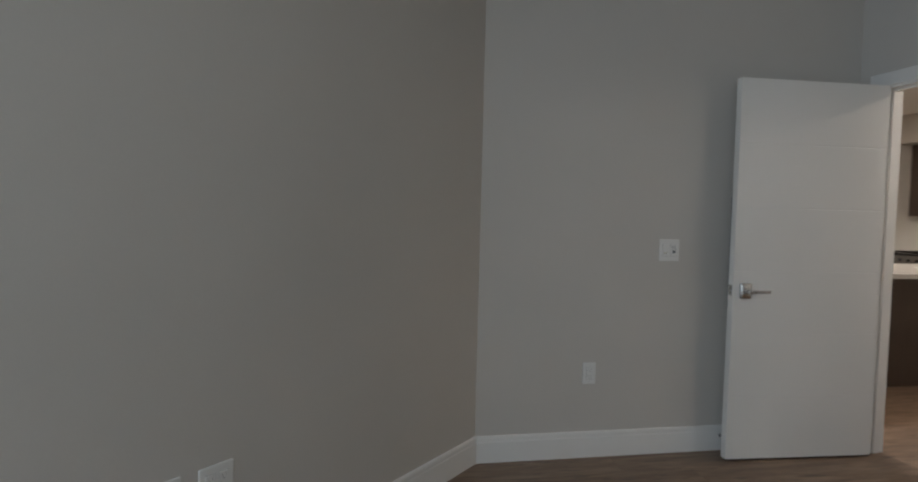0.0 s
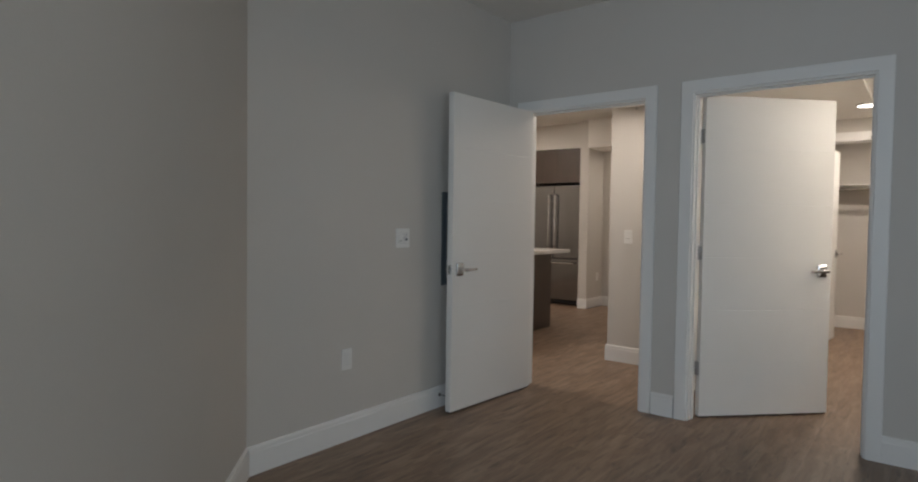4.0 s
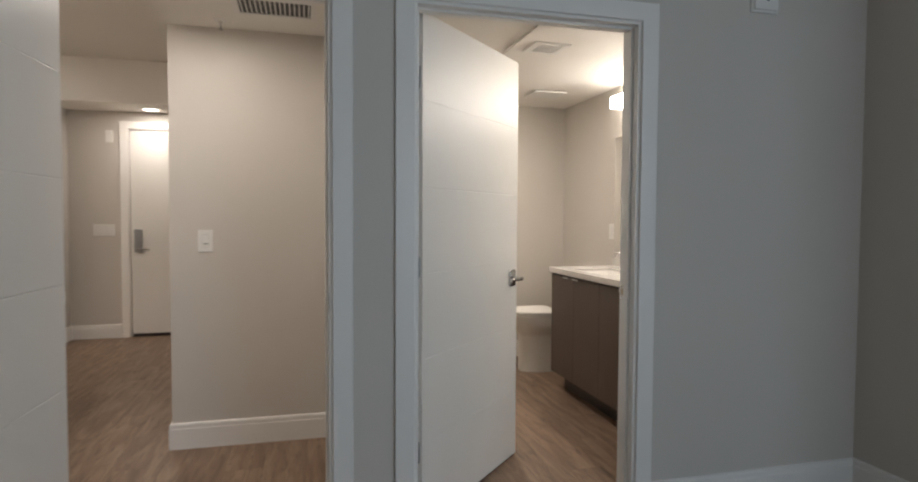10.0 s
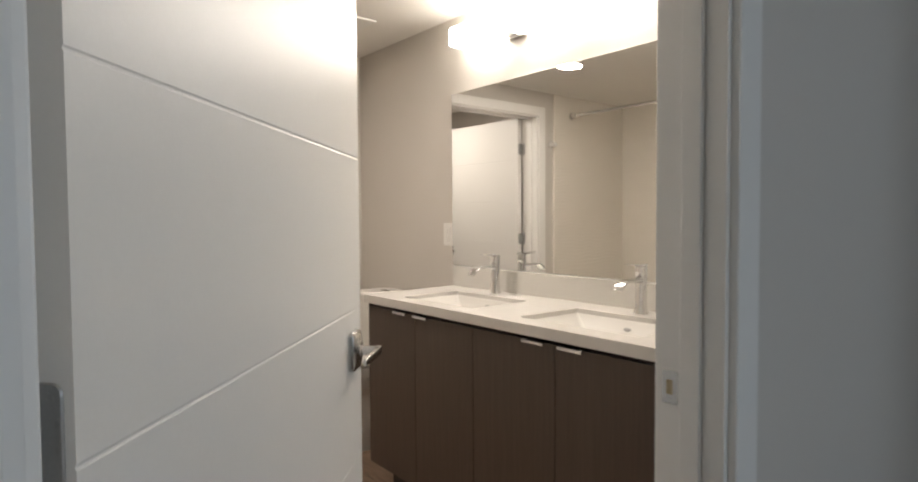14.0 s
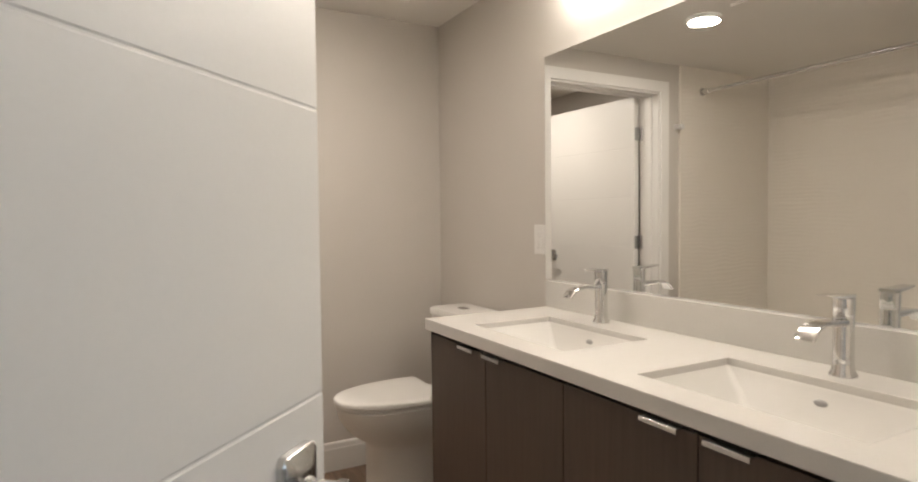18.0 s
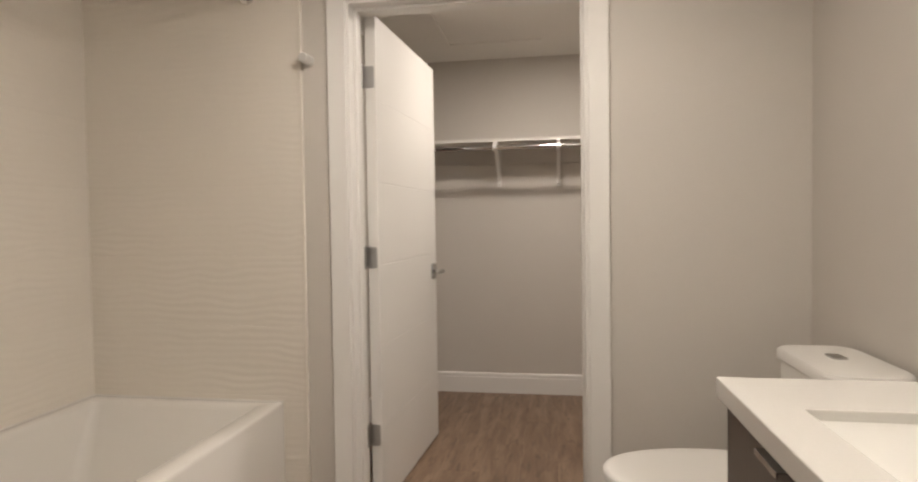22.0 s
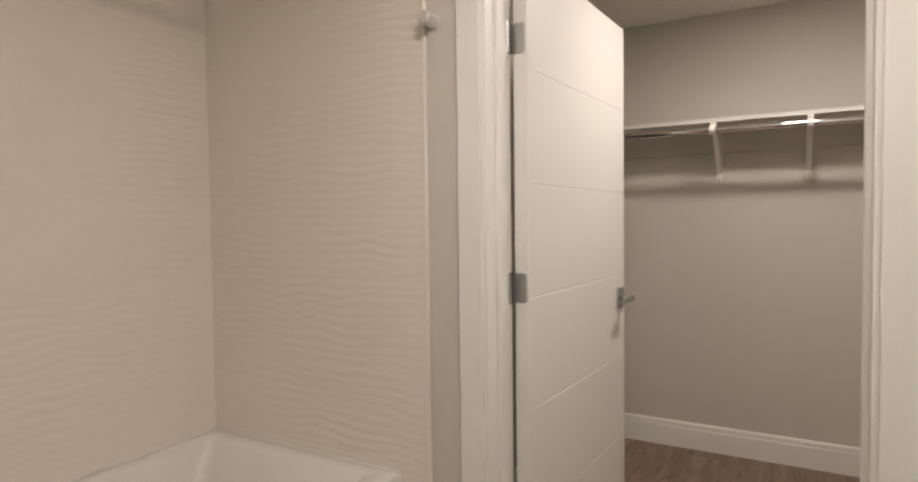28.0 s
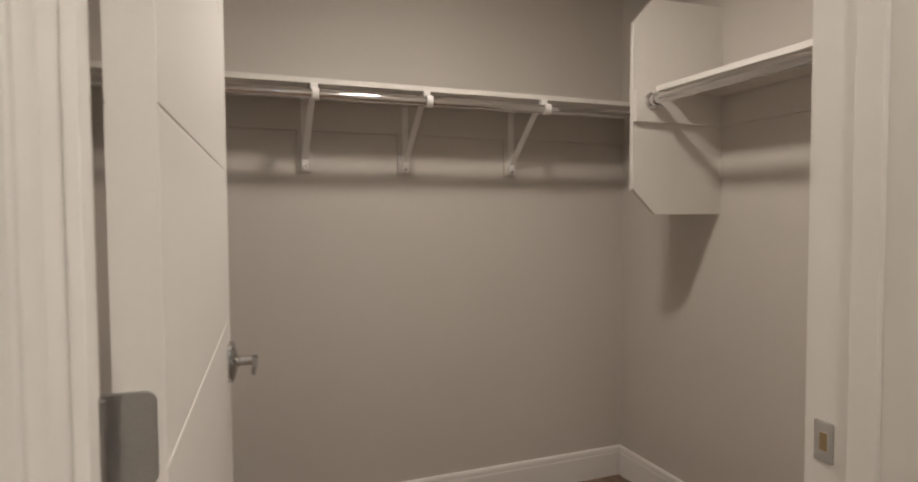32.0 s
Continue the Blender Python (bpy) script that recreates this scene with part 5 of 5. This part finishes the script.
def kitchen_cabinet(name, label, x0, y0, y1, z0, z1, doors):
    ob = thing(name, label, "cabinet", (x0 + 0.2, (y0 + y1) / 2, z0), "kitchen cabinets")
    part("carcass", boxes((x0 + 0.02, 7.548, y0, y1, z0, z1)), DARKWOOD, ob)
    n = doors
    for k in range(n):
        a, b = y0 + (y1 - y0) * k / n, y0 + (y1 - y0) * (k + 1) / n
        part("cabinet_door", boxes((x0, x0 + 0.019, a + 0.0015, b - 0.0015, z0 + 0.002, z1 - 0.002), bev=0.001), DARKWOOD, ob)


kitchen_cabinet("kitchen_cabinet", "dark wood-grain cabinet above the refrigerator", 6.935, 4.405, 5.282, 1.822, 2.322, 2)
kitchen_cabinet("kitchen_cabinet", "dark wood-grain upper kitchen cabinet", 7.15, 5.285, 5.90, 1.392, 2.322, 2)
kitchen_cabinet("kitchen_cabinet", "dark wood-grain upper kitchen cabinet", 7.15, 5.905, 6.595, 1.392, 2.322, 2)
kitchen_cabinet("kitchen_cabinet", "dark wood-grain base kitchen cabinet", 6.96, 5.285, 5.90, 0.10, 0.868, 2)
kc = thing("kitchen_countertop", "white quartz counter along the kitchen wall", "countertop", (7.2, 5.9, 0.87))
part("slab", boxes((6.93, 7.548, 5.285, 5.900, 0.870, 0.908), bev=0.002), QUARTZ, kc)
rg = thing("gas_range", "stainless steel gas range with black cast iron grates", "stove", (7.2, 6.25, 0))
part("body", boxes((6.965, 7.545, 5.908, 6.592, 0.03, 0.892)), BLACK, rg, "dark range body")
od = part("oven_door", boxes((6.925, 6.962, 5.910, 6.590, 0.18, 0.755), bev=0.004), STEEL, rg)
part("handle", tube(bmesh.new(), [(6.925, 5.97, 0.70), (6.885, 5.975, 0.70), (6.885, 6.525, 0.70), (6.925, 6.53, 0.70)], 0.011, 12), STEEL, od, "", True)
part("control_panel", boxes((6.925, 6.962, 5.910, 6.590, 0.762, 0.888), bev=0.004), STEEL, rg)
part("cooktop", boxes((6.93, 7.54, 5.908, 6.592, 0.893, 0.908), bev=0.003), BLACK, rg, "black enamel cooktop")
for k in range(5):
    y = 6.01 + 0.12 * k
    part("knob", tube(bmesh.new(), [(6.926, y, 0.825), (6.900, y, 0.825), (6.897, y, 0.825)], [0.019, 0.017, 0.014], 18), STEEL, rg, "", True)
for y0, y1 in ((5.93, 6.24), (6.26, 6.57)):
    bm = bmesh.new()
    for y in (y0, (y0 + y1) / 2, y1 - 0.012):
        box(bm, 6.955, 7.50, y, y + 0.012, 0.926, 0.942)
    for x in (6.955, 7.09, 7.225, 7.36, 7.488):
        box(bm, x, x + 0.012, y0, y1, 0.922, 0.938)
    for x in (6.957, 7.488):
        for y in (y0 + 0.001, y1 - 0.011):
            box(bm, x, x + 0.010, y, y + 0.010, 0.9085, 0.923)
    part("grate", bm, RUBBER, rg, "black cast iron grate")
    for x in (7.09, 7.36):
        part("burner", tube(bmesh.new(), [(x, (y0 + y1) / 2, 0.9085), (x, (y0 + y1) / 2, 0.918), (x, (y0 + y1) / 2, 0.921)], [0.04, 0.036, 0.028], 20), BLACK, rg, "", True)
ks = thing("kitchen_backsplash", "cream tiled kitchen backsplash lit from above", "tile wall", (7.54, 5.9, 0.91), kind="structure")
part("grout_bed", boxes((7.545, 7.549, 5.285, 6.598, 0.909, 1.391)), GROUT, ks)
for r in range(6):
    for c in range(5):
        y = 5.287 + c * 0.30 - (0.15 if r % 2 else 0)
        a, b = max(y, 5.287), min(y + 0.297, 6.597)
        if b - a > 0.01:
            part("tile", boxes((7.538, 7.545, a, b, 0.911 + r * 0.0798, 0.911 + r * 0.0798 + 0.0775)), TILE, ks)
isl = thing("kitchen_island", "dark wood-grain kitchen island with a white quartz top", "kitchen island", (4.4, 4.2, 0))
part("base", boxes((3.45, 5.15, 3.945, 4.70, 0.0, 0.872)), DARKWOOD, isl)
part("end_panel", boxes((5.151, 5.17, 3.930, 4.715, 0.0, 0.872), bev=0.001), DARKWOOD, isl)
part("front_panel", boxes((3.45, 5.1505, 3.930, 3.9445, 0.0, 0.872), bev=0.001), DARKWOOD, isl)
part("countertop", boxes((3.30, 5.41, 3.815, 4.82, 0.873, 0.911), bev=0.002), QUARTZ, isl, "white quartz top")
pl = thing("pendant_lamp", "clear glass pendant lamp with a lit bulb", "pendant lamp", (4.86, 4.17, 1.84))
PX, PY = 4.86, 4.17
part("cord", tube(bmesh.new(), [(PX, PY, 2.68), (PX, PY, 2.040)], 0.003, 8), BLACK, pl)
part("canopy", loft(bmesh.new(), [oval(PX, PY, r, r, KIT_TOP - h, 24) for r, h in ((0.06, 0), (0.06, 0.018), (0.05, 0.025))]), CHROME, pl, "chrome ceiling canopy", True)
part("cap", tube(bmesh.new(), [(PX, PY, 1.982), (PX, PY, 1.987), (PX, PY, 2.030), (PX, PY, 2.040)], [0.024, 0.034, 0.028, 0.010], 20), CHROME, pl, "chrome cap", True)
part("socket", tube(bmesh.new(), [(PX, PY, 1.984), (PX, PY, 1.930)], 0.0155, 16), CHROME, pl, "chrome bulb socket", True)
GLOBE = ((0.034, 1.988), (0.080, 1.980), (0.122, 1.955), (0.144, 1.910), (0.138, 1.868), (0.112, 1.835), (0.070, 1.822), (0.020, 1.820))
part("shade", loft(bmesh.new(), [oval(PX, PY, r, r, z, 40) for r, z in GLOBE + tuple((r - 0.003, z) for r, z in GLOBE[::-1])], False, False), GLOBE_GLASS, pl, "clear glass globe", True)
part("bulb", loft(bmesh.new(), [oval(PX, PY, r, r, z, 20) for r, z in ((0.014, 1.932), (0.027, 1.920), (0.033, 1.898), (0.026, 1.876), (0.010, 1.864))]), BULB, pl, "glowing bulb", True)

ths = thing("door_threshold", "dark low threshold strip under the entry door", "threshold", (7.36, 3.27, 0), kind="structure")
part("strip", boxes((7.325, 7.41, 2.834, 3.716, 0.0, 0.010), bev=0.003), DARKEDGE, ths)

# ---- floor: planks one by one ----
floor = solid("floor", boxes((-3.12, 7.72, -1.82, 6.72, -0.12, -0.006)), SUBFLOOR, "brown wood-look vinyl plank floor", "floor")
PW, PLN = 0.182, 1.24
ROOMS = ((-3.1, 2.82, -1.75, 2.97), (2.82, 4.0, 1.72, 6.6), (4.0, 7.32, 2.69, 4.3), (2.82, 4.25, -0.30, 1.66), (4.25, 5.73, -0.30, 1.66), (5.73, 7.6, -0.52, 1.7), (4.0, 6.97, 4.3, 6.6))
meshes = {}
k = 0
y = -1.80
while y < 6.6:
    x = -3.1 - (k * 0.37) % PLN
    while x < 7.6:
        spans = [(max(x, a), min(x + PLN, b)) for a, b, c, d in ROOMS if y < d and y + PW > c and x < b and x + PLN > a]
        if spans:
            a, b = min(s[0] for s in spans), max(s[1] for s in spans)
            if b - a > 0.02:
                key = round(b - a, 2)
                if key not in meshes:
                    bm = bmesh.new()
                    loft(bm, [[Vector(p) for p in ((0, 0, -0.006), (key - 0.0003, 0, -0.006), (key - 0.0003, PW - 0.0003, -0.006), (0, PW - 0.0003, -0.006))],
                              [Vector(p) for p in ((0, 0, -0.0004), (key - 0.0003, 0, -0.0004), (key - 0.0003, PW - 0.0003, -0.0004), (0, PW - 0.0003, -0.0004))],
                              [Vector(p) for p in ((0.0005, 0.0005, 0), (key - 0.0008, 0.0008, 0), (key - 0.0008, PW - 0.0008, 0), (0.0008, PW - 0.0008, 0))]])
                    meshes[key] = finish("plank", bm, PLANK)
                p = new("plank", meshes[key])
                p.location = (a, y, 0)
                p.parent = floor
        x += PLN
    y += PW
    k += 1
